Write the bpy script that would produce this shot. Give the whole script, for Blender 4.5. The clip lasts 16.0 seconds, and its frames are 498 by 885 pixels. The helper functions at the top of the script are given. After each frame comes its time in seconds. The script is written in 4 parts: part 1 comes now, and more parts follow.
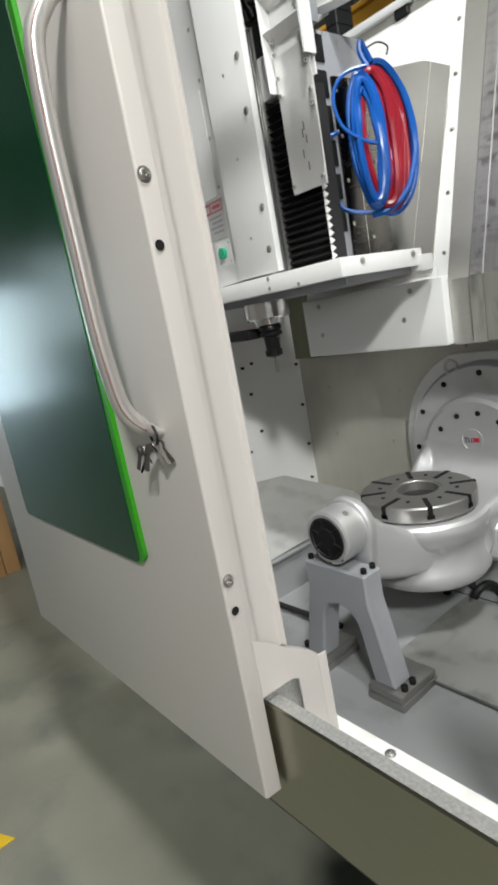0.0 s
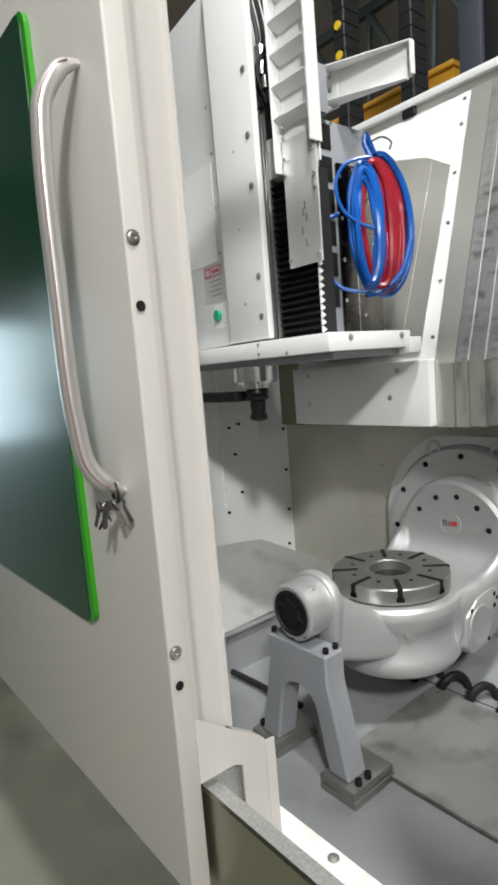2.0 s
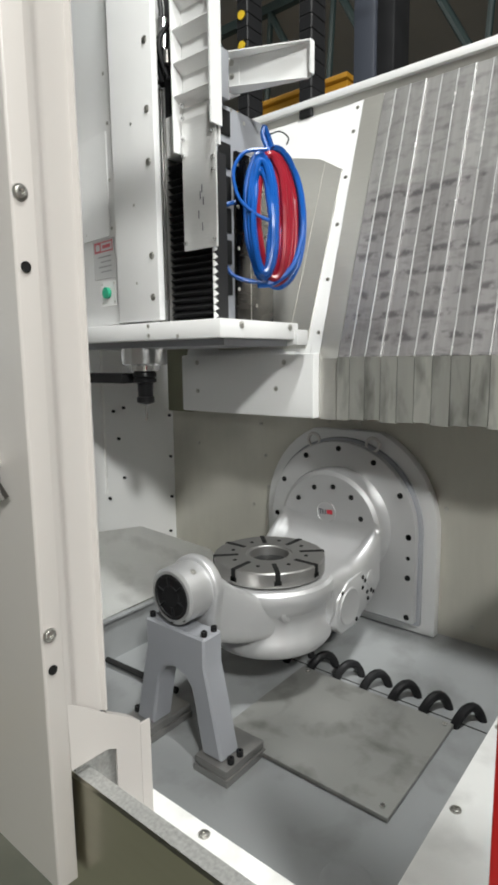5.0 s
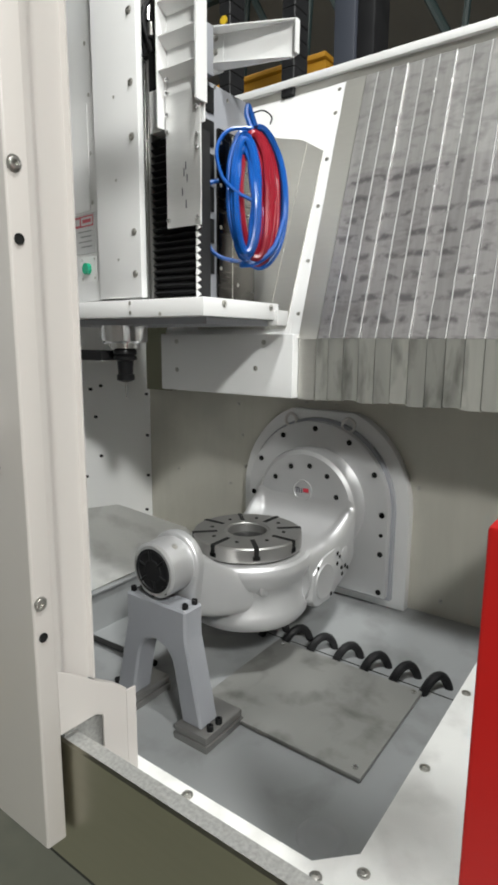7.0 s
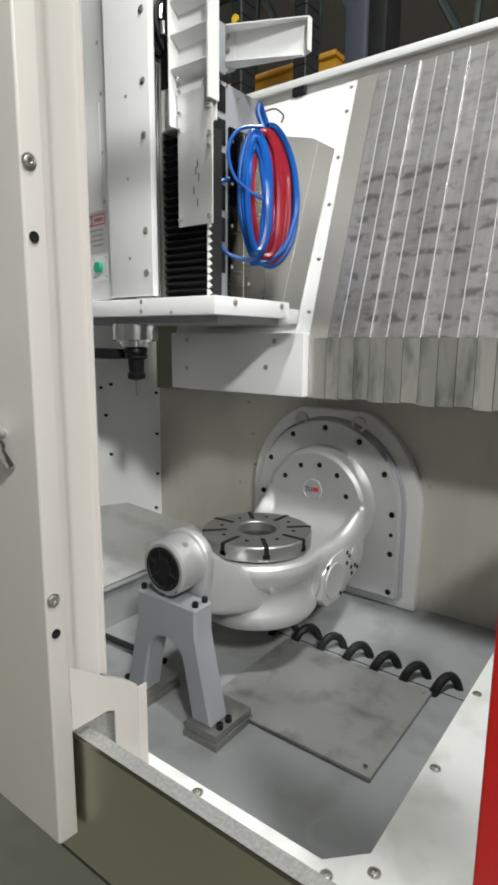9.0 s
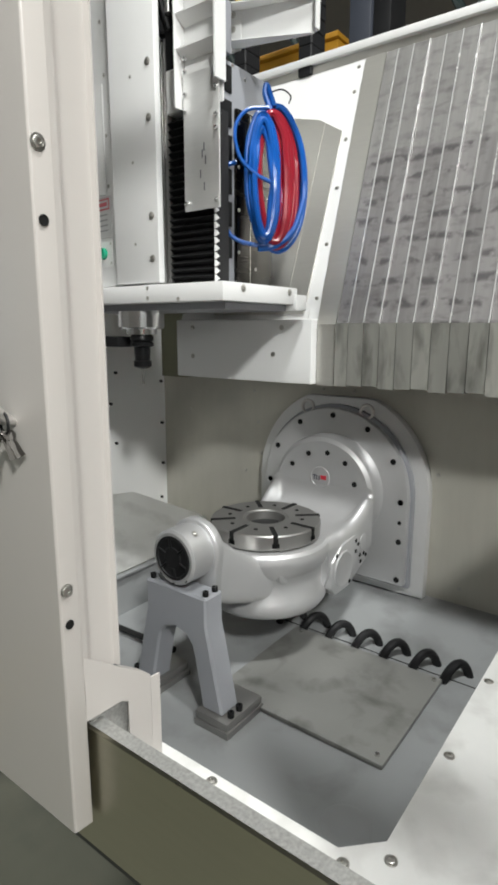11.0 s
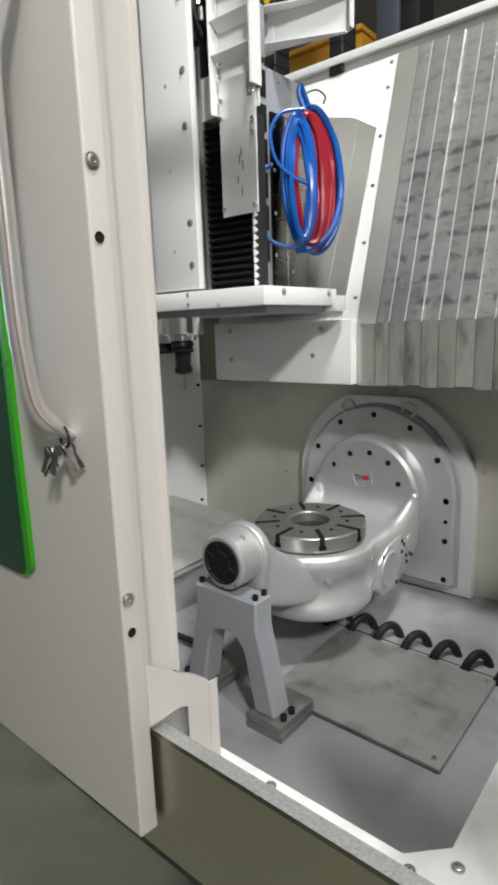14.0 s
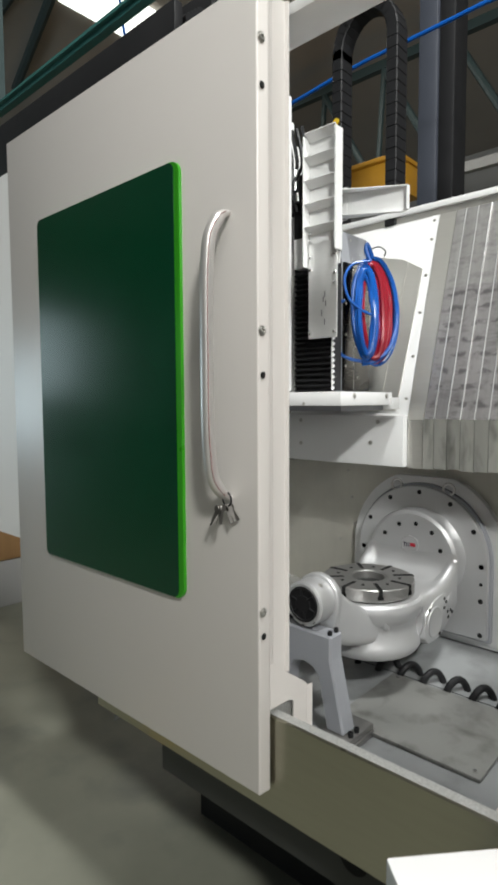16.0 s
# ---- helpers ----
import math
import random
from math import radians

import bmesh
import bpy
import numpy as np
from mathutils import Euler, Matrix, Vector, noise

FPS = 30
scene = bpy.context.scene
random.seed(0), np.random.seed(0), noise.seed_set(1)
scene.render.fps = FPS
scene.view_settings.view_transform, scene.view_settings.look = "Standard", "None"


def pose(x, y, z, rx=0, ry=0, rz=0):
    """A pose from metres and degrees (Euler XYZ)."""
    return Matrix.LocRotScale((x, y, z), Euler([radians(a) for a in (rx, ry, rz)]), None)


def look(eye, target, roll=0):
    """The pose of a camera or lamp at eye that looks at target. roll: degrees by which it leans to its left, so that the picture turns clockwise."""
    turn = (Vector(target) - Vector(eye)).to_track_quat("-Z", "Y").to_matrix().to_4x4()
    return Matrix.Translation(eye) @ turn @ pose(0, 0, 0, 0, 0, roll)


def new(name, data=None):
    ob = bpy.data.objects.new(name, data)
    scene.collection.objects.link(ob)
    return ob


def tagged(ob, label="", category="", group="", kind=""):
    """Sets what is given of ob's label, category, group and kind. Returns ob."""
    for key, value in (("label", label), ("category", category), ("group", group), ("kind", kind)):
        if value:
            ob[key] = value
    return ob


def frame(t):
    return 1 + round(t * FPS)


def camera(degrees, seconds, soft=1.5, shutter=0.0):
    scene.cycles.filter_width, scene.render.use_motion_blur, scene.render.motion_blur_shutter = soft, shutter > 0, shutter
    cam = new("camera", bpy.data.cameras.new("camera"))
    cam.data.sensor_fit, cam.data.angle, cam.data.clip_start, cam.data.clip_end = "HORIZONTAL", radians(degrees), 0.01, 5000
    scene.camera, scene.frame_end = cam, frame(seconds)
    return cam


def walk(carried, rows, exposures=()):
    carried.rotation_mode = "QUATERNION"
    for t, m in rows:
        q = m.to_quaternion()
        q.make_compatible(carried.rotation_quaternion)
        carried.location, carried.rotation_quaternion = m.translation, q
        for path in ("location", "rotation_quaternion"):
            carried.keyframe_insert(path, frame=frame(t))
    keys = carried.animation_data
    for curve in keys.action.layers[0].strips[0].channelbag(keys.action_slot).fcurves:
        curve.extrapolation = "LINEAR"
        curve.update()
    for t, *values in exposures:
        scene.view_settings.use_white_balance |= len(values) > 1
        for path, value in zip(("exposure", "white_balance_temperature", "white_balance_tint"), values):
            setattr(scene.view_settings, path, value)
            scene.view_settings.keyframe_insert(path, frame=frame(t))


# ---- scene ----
cam = camera(47.1, 16.0, soft=3.2, shutter=0.3)
PATH = [
    (0, (-0.451, -0.697, 1.555), (0.747, 0.845, 1.123), -10.6),
    (0.5, (-0.437, -0.703, 1.569), (0.732, 0.881, 1.216), -8.5),
    (1, (-0.416, -0.7, 1.567), (0.79, 0.875, 1.317), -5.8),
    (1.5, (-0.408, -0.706, 1.568), (0.813, 0.86, 1.326), -5.3),
    (2, (-0.409, -0.709, 1.565), (0.852, 0.824, 1.321), -4.7),
    (2.5, (-0.408, -0.708, 1.563), (0.916, 0.77, 1.309), -3.9),
    (3, (-0.406, -0.708, 1.561), (0.944, 0.744, 1.298), -3.4),
    (3.5, (-0.41, -0.712, 1.56), (0.989, 0.691, 1.287), -2.6),
    (4, (-0.415, -0.709, 1.556), (1.056, 0.617, 1.277), -1.7),
    (4.5, (-0.418, -0.701, 1.549), (1.1, 0.569, 1.264), -1.1),
    (5, (-0.415, -0.703, 1.547), (1.125, 0.539, 1.256), -0.7),
    (7.5, (-0.456, -0.697, 1.538), (1.141, 0.452, 1.18), 0.5),
    (8, (-0.456, -0.695, 1.537), (1.135, 0.462, 1.18), 0.5),
    (8.5, (-0.454, -0.694, 1.537), (1.129, 0.475, 1.181), 0.5),
    (9, (-0.456, -0.694, 1.538), (1.122, 0.483, 1.184), 0.5),
    (9.5, (-0.457, -0.691, 1.536), (1.113, 0.495, 1.181), 0.5),
    (12, (-0.455, -0.662, 1.534), (1.116, 0.505, 1.12), -0.2),
    (12.5, (-0.453, -0.662, 1.535), (1.115, 0.508, 1.12), -0.5),
    (13, (-0.45, -0.666, 1.537), (1.115, 0.509, 1.124), -1.0),
    (13.5, (-0.457, -0.658, 1.536), (1.098, 0.532, 1.131), -1.4),
    (14, (-0.479, -0.641, 1.547), (1.026, 0.616, 1.151), -2.0),
    (14.5, (-0.546, -0.624, 1.571), (0.914, 0.695, 1.211), -2.3),
    (15, (-0.654, -0.656, 1.607), (0.798, 0.698, 1.362), -2.2),
    (15.5, (-0.762, -0.749, 1.628), (0.687, 0.625, 1.521), -1.9),
    (16, (-0.904, -0.787, 1.613), (0.568, 0.559, 1.47), -0.3),
]
walk(cam, [(t, look(eye, target, roll)) for t, eye, target, roll in PATH], [(0, -0.05), (14.3, -0.12), (15.3, -0.12), (16, -0.10)])

# ---- world and lights ----
world = bpy.data.worlds.new("hall_world")
scene.world = world
world.use_nodes = True
wn = world.node_tree
wbg = wn.nodes["Background"]
sky = wn.nodes.new("ShaderNodeTexSky")
sky.sky_type, sky.sun_disc = "NISHITA", False
sky.sun_elevation, sky.sun_rotation = radians(40), radians(250)
wn.links.new(sky.outputs["Color"], wbg.inputs["Color"])
wbg.inputs["Strength"].default_value = 0.10


def area_lamp(name, pos, target, sx, sy, power, color=(1, 1, 1)):
    data = bpy.data.lights.new(name, "AREA")
    data.shape, data.size, data.size_y, data.energy, data.color = "RECTANGLE", sx, sy, power, color
    ob = new(name, data)
    ob.matrix_world = look(pos, target)
    return ob


GROUND = 0.10
# strip lights and skylights of the hall roof
area_lamp("roof_light", (-2.9, -4.4, 5.4), (1.0, 0.3, 1.4), 0.6, 0.5, 410, (0.99, 1.0, 0.965))
area_lamp("roof_light", (-0.4, -1.8, 6.3), (0.8, 0.1, 0.7), 0.5, 0.6, 290, (0.98, 1.0, 0.98))
area_lamp("roof_light", (4.5, 4.5, 6.3), (4.5, 4.5, 0), 1.2, 4.0, 70, (1.0, 0.96, 0.90))
# broad fill lamp added from the front right, with no window behind it
area_lamp("added_fill", (-7.4, -10.4, 3.6), (0.3, 0.0, 1.3), 9.0, 2.6, 170, (0.98, 1.0, 0.965))
area_lamp("gate_light", (-3.4, 15.9, 1.8), (-3.4, 0, 1.2), 4.4, 3.2, 215, (0.70, 0.90, 1.0))
area_lamp("high_window", (-7.6, 15.9, 3.0), (-7.6, 0, 1.6), 2.6, 2.6, 60, (0.75, 0.92, 1.0))


# ---- materials ----
def mat(name, color, rough=0.5, metal=0.0, vary=0.08, scale=9.0, bump=0.0, bscale=60.0, stretch=(1, 1, 1), coat=0.0,
        dirt=None, dscale=3.0, damount=0.5, rvary=0.1, island=0.0, dstretch=None):
    m = bpy.data.materials.new(name)
    m.use_nodes = True
    nt = m.node_tree
    N, L = nt.nodes, nt.links
    b = N["Principled BSDF"]
    b.inputs["Metallic"].default_value = metal
    b.inputs["Coat Weight"].default_value = coat
    tc = N.new("ShaderNodeTexCoord")
    geo = N.new("ShaderNodeNewGeometry")
    mp = N.new("ShaderNodeMapping")
    mp.inputs["Scale"].default_value = stretch
    L.new(geo.outputs["Position"], mp.inputs["Vector"])
    n1 = N.new("ShaderNodeTexNoise")
    n1.inputs["Scale"].default_value, n1.inputs["Detail"].default_value = scale, 6
    L.new(mp.outputs["Vector"], n1.inputs["Vector"])
    mix = N.new("ShaderNodeMix")
    mix.data_type = "RGBA"
    mix.inputs["A"].default_value = (*[min(1, c * (1 - vary)) for c in color], 1)
    mix.inputs["B"].default_value = (*[min(1, c * (1 + vary)) for c in color], 1)
    L.new(n1.outputs["Fac"], mix.inputs["Factor"])
    out = mix.outputs["Result"]
    if dirt:
        n2 = N.new("ShaderNodeTexNoise")
        n2.inputs["Scale"].default_value, n2.inputs["Detail"].default_value, n2.inputs["Distortion"].default_value = dscale, 8, 0.25
        mp2 = N.new("ShaderNodeMapping")
        mp2.inputs["Scale"].default_value = dstretch or (1, 1, 1)
        L.new(geo.outputs["Position"], mp2.inputs["Vector"])
        if island:
            # each slat carries its own smears
            inf = N.new("ShaderNodeObjectInfo")
            shift = N.new("ShaderNodeVectorMath")
            shift.operation = "MULTIPLY_ADD"
            shift.inputs[1].default_value = (7.0, 3.0, 0.4)
            L.new(inf.outputs["Random"], shift.inputs[0])
            L.new(mp2.outputs["Vector"], shift.inputs[2])
            L.new(shift.outputs["Vector"], n2.inputs["Vector"])
        else:
            L.new(mp2.outputs["Vector"], n2.inputs["Vector"])
        r = N.new("ShaderNodeMapRange")
        r.inputs["From Min"].default_value, r.inputs["From Max"].default_value = 0.50, 0.72
        r.inputs["To Max"].default_value = damount
        L.new(n2.outputs["Fac"], r.inputs["Value"])
        mx = N.new("ShaderNodeMix")
        mx.data_type = "RGBA"
        mx.inputs["B"].default_value = (*dirt, 1)
        L.new(out, mx.inputs["A"])
        L.new(r.outputs["Result"], mx.inputs["Factor"])
        out = mx.outputs["Result"]
    if island:
        info = N.new("ShaderNodeObjectInfo")
        hsv = N.new("ShaderNodeHueSaturation")
        r = N.new("ShaderNodeMapRange")
        r.inputs["To Min"].default_value, r.inputs["To Max"].default_value = 1 - island, 1 + island
        L.new(info.outputs["Random"], r.inputs["Value"])
        L.new(r.outputs["Result"], hsv.inputs["Value"])
        L.new(out, hsv.inputs["Color"])
        out = hsv.outputs["Color"]
    L.new(out, b.inputs["Base Color"])
    rr = N.new("ShaderNodeMapRange")
    rr.inputs["To Min"].default_value, rr.inputs["To Max"].default_value = max(0.02, rough - rvary), min(1, rough + rvary)
    L.new(n1.outputs["Fac"], rr.inputs["Value"])
    L.new(rr.outputs["Result"], b.inputs["Roughness"])
    if bump:
        n3 = N.new("ShaderNodeTexNoise")
        n3.inputs["Scale"].default_value, n3.inputs["Detail"].default_value = bscale, 3
        L.new(mp.outputs["Vector"], n3.inputs["Vector"])
        bp = N.new("ShaderNodeBump")
        bp.inputs["Strength"].default_value, bp.inputs["Distance"].default_value = bump, 0.002
        L.new(n3.outputs["Fac"], bp.inputs["Height"])
        L.new(bp.outputs["Normal"], b.inputs["Normal"])
    return m


M_WHITE = mat("white_paint", (0.76, 0.76, 0.755), 0.42, vary=0.02, scale=4, bump=0.08, bscale=400, rvary=0.05)
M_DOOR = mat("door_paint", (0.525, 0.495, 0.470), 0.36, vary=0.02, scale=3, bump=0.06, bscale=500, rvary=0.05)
M_WORN = mat("scuffed_white_paint", (0.82, 0.82, 0.80), 0.5, vary=0.04, scale=20, dirt=(0.45, 0.44, 0.42), dscale=9, damount=0.45)
M_STEEL = mat("brushed_stainless", (0.60, 0.59, 0.55), 0.42, 0.75, vary=0.06, scale=14, bump=0.10, bscale=90, stretch=(1, 1, 12), rvary=0.06)
M_WALL = mat("stainless_wall", (0.53, 0.515, 0.455), 0.42, 0.45, vary=0.08, scale=5, bump=0.06, bscale=140, stretch=(1, 6, 1), dirt=(0.30, 0.29, 0.27), dscale=2.5, damount=0.35)
M_SILL = mat("sill_steel", (0.39, 0.375, 0.30), 0.30, 1.0, vary=0.06, scale=8, bump=0.05, bscale=120, stretch=(1, 1, 10), rvary=0.05)
M_GALV = mat("galvanised_steel", (0.40, 0.40, 0.385), 0.42, 0.5, vary=0.45, scale=170, bump=0.25, bscale=260)
M_SLAT = mat("way_cover_steel", (0.42, 0.415, 0.405), 0.40, 0.6, vary=0.17, scale=10, stretch=(1, 9, 0.5), bump=0.08, bscale=80, dirt=(0.15, 0.14, 0.14), dscale=19, damount=0.45, island=0.10, dstretch=(0.6, 1.0, 2.2))
M_SKIRT = mat("way_skirt_steel", (0.42, 0.42, 0.385), 0.45, 0.6, vary=0.16, scale=12, stretch=(1, 4, 0.4), bump=0.08, bscale=80, dirt=(0.10, 0.10, 0.09), dscale=13, damount=0.75, island=0.2, dstretch=(1, 1.6, 0.5))
M_PAN = mat("grey_pan_paint", (0.275, 0.283, 0.287), 0.42, vary=0.10, scale=7, dirt=(0.12, 0.12, 0.12), dscale=8, damount=0.5, rvary=0.12)
M_PLATE = mat("grey_cover_plate", (0.262, 0.262, 0.25), 0.42, 0.2, vary=0.10, scale=9, dirt=(0.11, 0.11, 0.10), dscale=10, damount=0.8)
M_CAST = mat("grey_cast_paint", (0.28, 0.288, 0.31), 0.45, vary=0.05, scale=12, bump=0.12, bscale=180)
M_SILVER = mat("silver_cast_paint", (0.60, 0.60, 0.605), 0.39, 0.63, vary=0.04, scale=16, bump=0.10, bscale=220, rvary=0.05)
M_LIGHTCAST = mat("light_silver_paint", (0.68, 0.68, 0.68), 0.38, 0.4, vary=0.04, scale=16)
M_ALU = mat("aluminium_plate", (0.72, 0.72, 0.71), 0.36, 0.5, vary=0.06, scale=30, stretch=(1, 1, 8), bump=0.06, bscale=120)
M_NEAR_BLACK = mat("black_chain_and_shade", (0.012, 0.012, 0.013), 0.55, vary=0.2)
M_EDGE = mat("slat_edge_glint", (0.75, 0.75, 0.74), 0.25, 0.5, vary=0.05)
M_KEY = mat("worn_key_steel", (0.15, 0.14, 0.13), 0.4, 0.8, vary=0.2)
M_SEAM = mat("handle_seam", (0.22, 0.14, 0.13), 0.5)
M_MACH = mat("machined_steel", (0.34, 0.335, 0.325), 0.42, 0.85, vary=0.10, scale=26, bump=0.06, bscale=200, dirt=(0.32, 0.30, 0.28), dscale=14, damount=0.4)
M_DKPOL = mat("dark_polished_plate", (0.055, 0.052, 0.048), 0.26, 1.0, vary=0.12, scale=10, stretch=(1, 1, 6))
M_SCREW = mat("dull_zinc_screw", (0.50, 0.49, 0.46), 0.38, 0.9, vary=0.1, scale=60)
M_CHROME = mat("chromed_steel", (0.72, 0.72, 0.72), 0.18, 1.0, vary=0.03)
M_BRUSHROD = mat("satin_rod", (0.60, 0.58, 0.56), 0.36, 0.7, vary=0.03)
M_BLACK = mat("black_rubber", (0.014, 0.014, 0.015), 0.5, vary=0.3, scale=30)
M_OXIDE = mat("black_oxide", (0.016, 0.016, 0.017), 0.35, 0.3, vary=0.2)
# near-black: shade painted into base and bore, also the dark pipe and seam
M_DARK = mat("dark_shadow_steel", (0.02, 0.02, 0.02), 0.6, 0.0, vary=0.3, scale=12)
M_BASE = mat("dark_base_paint", (0.035, 0.036, 0.034), 0.5, vary=0.1)
M_HOLE = mat("threaded_hole", (0.01, 0.01, 0.01), 0.8)
M_GREEN = mat("green_acrylic", (0.0, 0.034, 0.013), 0.19, vary=0.1, coat=0.0, rvary=0.03)
M_GREDGE = mat("green_acrylic_glow", (0.022, 0.23, 0.004), 0.3, vary=0.08)
M_RED = mat("red_paint", (0.42, 0.010, 0.008), 0.5, vary=0.05)
M_RED.node_tree.nodes["Principled BSDF"].inputs["Specular IOR Level"].default_value = 0.25
M_BLUET = mat("blue_hose", (0.003, 0.082, 0.36), 0.30, vary=0.08)
M_REDT = mat("red_hose", (0.25, 0.006, 0.018), 0.34, vary=0.08)
M_CONC = mat("concrete", (0.20, 0.202, 0.162), 0.5, vary=0.30, scale=3.5, bump=0.12, bscale=50, dirt=(0.12, 0.125, 0.11), dscale=3.2, damount=0.75, rvary=0.15)
M_YELLOW = mat("yellow_paint", (0.60, 0.40, 0.02), 0.5, vary=0.1)
for m_ in (M_BLACK, M_NEAR_BLACK, M_OXIDE, M_DARK, M_BASE, M_HOLE):
    m_.node_tree.nodes["Principled BSDF"].inputs["Specular IOR Level"].default_value = 0.22
M_ORANGE = mat("orange_paint", (0.55, 0.27, 0.02), 0.5, vary=0.1)
M_BEAM = mat("dark_beam_paint", (0.03, 0.05, 0.05), 0.5, vary=0.15)
M_TEAL = mat("teal_beam_paint", (0.03, 0.13, 0.12), 0.5, vary=0.15)
M_HALL = mat("hall_wall", (0.36, 0.355, 0.345), 0.8, vary=0.12, scale=0.8)
M_ROOF = mat("hall_roof", (0.34, 0.31, 0.28), 0.8, vary=0.15, scale=0.8)
M_NAVY = mat("dark_blue_grey_paint", (0.045, 0.05, 0.065), 0.45, vary=0.1)
M_LABEL = mat("grey_label", (0.42, 0.42, 0.42), 0.5, vary=0.05)
M_LRED = mat("label_red", (0.40, 0.05, 0.07), 0.5)
M_LTEXT = mat("label_print", (0.20, 0.20, 0.20), 0.5)
M_BTN = mat("green_button", (0.02, 0.35, 0.20), 0.25)
M_WOOD = mat("brown_wood", (0.34, 0.19, 0.08), 0.6, vary=0.2, scale=20, stretch=(1, 1, 0.1))
M_INK = mat("ink", (0.12, 0.12, 0.14), 0.6)
M_LOGO = mat("logo_red", (0.5, 0.03, 0.05), 0.4)


# smear rows on the way cover slats, and a darker tone below a level line
nt = M_SLAT.node_tree
bsdf = nt.nodes["Principled BSDF"]
base_link = bsdf.inputs["Base Color"].links[0].from_socket
g_ = nt.nodes.new("ShaderNodeNewGeometry")
wave = nt.nodes.new("ShaderNodeTexWave")
wave.bands_direction = "Z"
wave.inputs["Scale"].default_value, wave.inputs["Distortion"].default_value = 5.4, 1.5
wave.inputs["Detail"].default_value, wave.inputs["Detail Scale"].default_value = 3.0, 3.0
patch = nt.nodes.new("ShaderNodeTexNoise")
patch.inputs["Scale"].default_value, patch.inputs["Detail"].default_value = 24.0, 4
nt.links.new(g_.outputs["Position"], wave.inputs["Vector"])
nt.links.new(g_.outputs["Position"], patch.inputs["Vector"])
r1 = nt.nodes.new("ShaderNodeMapRange")
r1.inputs["From Min"].default_value, r1.inputs["From Max"].default_value = 0.55, 0.95
nt.links.new(wave.outputs["Fac"], r1.inputs["Value"])
r2 = nt.nodes.new("ShaderNodeMapRange")
r2.inputs["From Min"].default_value, r2.inputs["From Max"].default_value, r2.inputs["To Max"].default_value = 0.46, 0.58, 0.72
nt.links.new(patch.outputs["Fac"], r2.inputs["Value"])
mul = nt.nodes.new("ShaderNodeMath")
mul.operation = "MULTIPLY"
nt.links.new(r1.outputs["Result"], mul.inputs[0])
nt.links.new(r2.outputs["Result"], mul.inputs[1])
smear = nt.nodes.new("ShaderNodeMix")
smear.data_type = "RGBA"
smear.inputs["B"].default_value = (0.11, 0.105, 0.11, 1)
nt.links.new(base_link, smear.inputs["A"])
# below about z 2.03 the slats are darker and the smears stronger
sep = nt.nodes.new("ShaderNodeSeparateXYZ")
nt.links.new(g_.outputs["Position"], sep.inputs["Vector"])
tone_edge = nt.nodes.new("ShaderNodeMapRange")
tone_edge.inputs["From Min"].default_value, tone_edge.inputs["From Max"].default_value = 2.028, 2.036
tone_edge.inputs["To Min"].default_value, tone_edge.inputs["To Max"].default_value = 1.0, 0.30
nt.links.new(sep.outputs["Z"], tone_edge.inputs["Value"])
mul2 = nt.nodes.new("ShaderNodeMath")
mul2.operation = "MULTIPLY"
nt.links.new(mul.outputs["Value"], mul2.inputs[0])
nt.links.new(tone_edge.outputs["Result"], mul2.inputs[1])
nt.links.new(mul2.outputs["Value"], smear.inputs["Factor"])
tone_mix = nt.nodes.new("ShaderNodeMix")
tone_mix.data_type = "RGBA"
tone_mix.blend_type = "MULTIPLY"
tone_mix.inputs["B"].default_value = (0.80, 0.785, 0.80, 1)
nt.links.new(tone_edge.outputs["Result"], tone_mix.inputs["Factor"])
nt.links.new(smear.outputs["Result"], tone_mix.inputs["A"])
nt.links.new(tone_mix.outputs["Result"], bsdf.inputs["Base Color"])


# ---- mesh helpers ----
ORG = {}


def mesh_of(name, bm, material, smooth=32):
    bmesh.ops.recalc_face_normals(bm, faces=bm.faces[:])
    me = bpy.data.meshes.new(name)
    bm.to_mesh(me)
    bm.free()
    me.materials.append(material)
    if smooth:
        me.shade_smooth()
        me.set_sharp_from_angle(angle=radians(smooth))
    return me


def thing(name, loc, label, category, group="", kind=""):
    ob = new(name)
    ob.location = loc
    ob.empty_display_size = 0.05
    ORG[ob.name] = Vector(loc)
    return tagged(ob, label, category, group, kind)


def part(name, bm, material, parent, label="", smooth=32):
    org = ORG[parent.name]
    bmesh.ops.translate(bm, vec=-org, verts=bm.verts[:])
    ob = new(name, mesh_of(name, bm, material, smooth))
    ob.parent = parent
    ORG[ob.name] = org
    return tagged(ob, label)


def setting(name, bm, material, label, category, smooth=32):
    ob = new(name, mesh_of(name, bm, material, smooth))
    ORG[ob.name] = Vector((0, 0, 0))
    return tagged(ob, label, category, kind="structure")


def solo(name, bm, material, label, category, group="", kind="", smooth=32):
    ob = new(name, mesh_of(name, bm, material, smooth))
    ORG[ob.name] = Vector((0, 0, 0))
    return tagged(ob, label, category, group, kind)


def box(x0, x1, y0, y1, z0, z1, bev=0.0, seg=2, bm=None):
    bm2 = bmesh.new()
    bmesh.ops.create_cube(bm2, size=1, matrix=Matrix.Translation(((x0 + x1) / 2, (y0 + y1) / 2, (z0 + z1) / 2)) @ Matrix.Diagonal((abs(x1 - x0), abs(y1 - y0), abs(z1 - z0), 1)))
    if bev:
        bmesh.ops.bevel(bm2, geom=bm2.edges[:], offset=bev, segments=seg, affect="EDGES", profile=0.5)
    return joined(bm, bm2)


def joined(bm, bm2):
    if bm is None:
        return bm2
    me = bpy.data.meshes.new("tmp")
    bm2.to_mesh(me)
    bm2.free()
    bm.from_mesh(me)
    bpy.data.meshes.remove(me)
    return bm


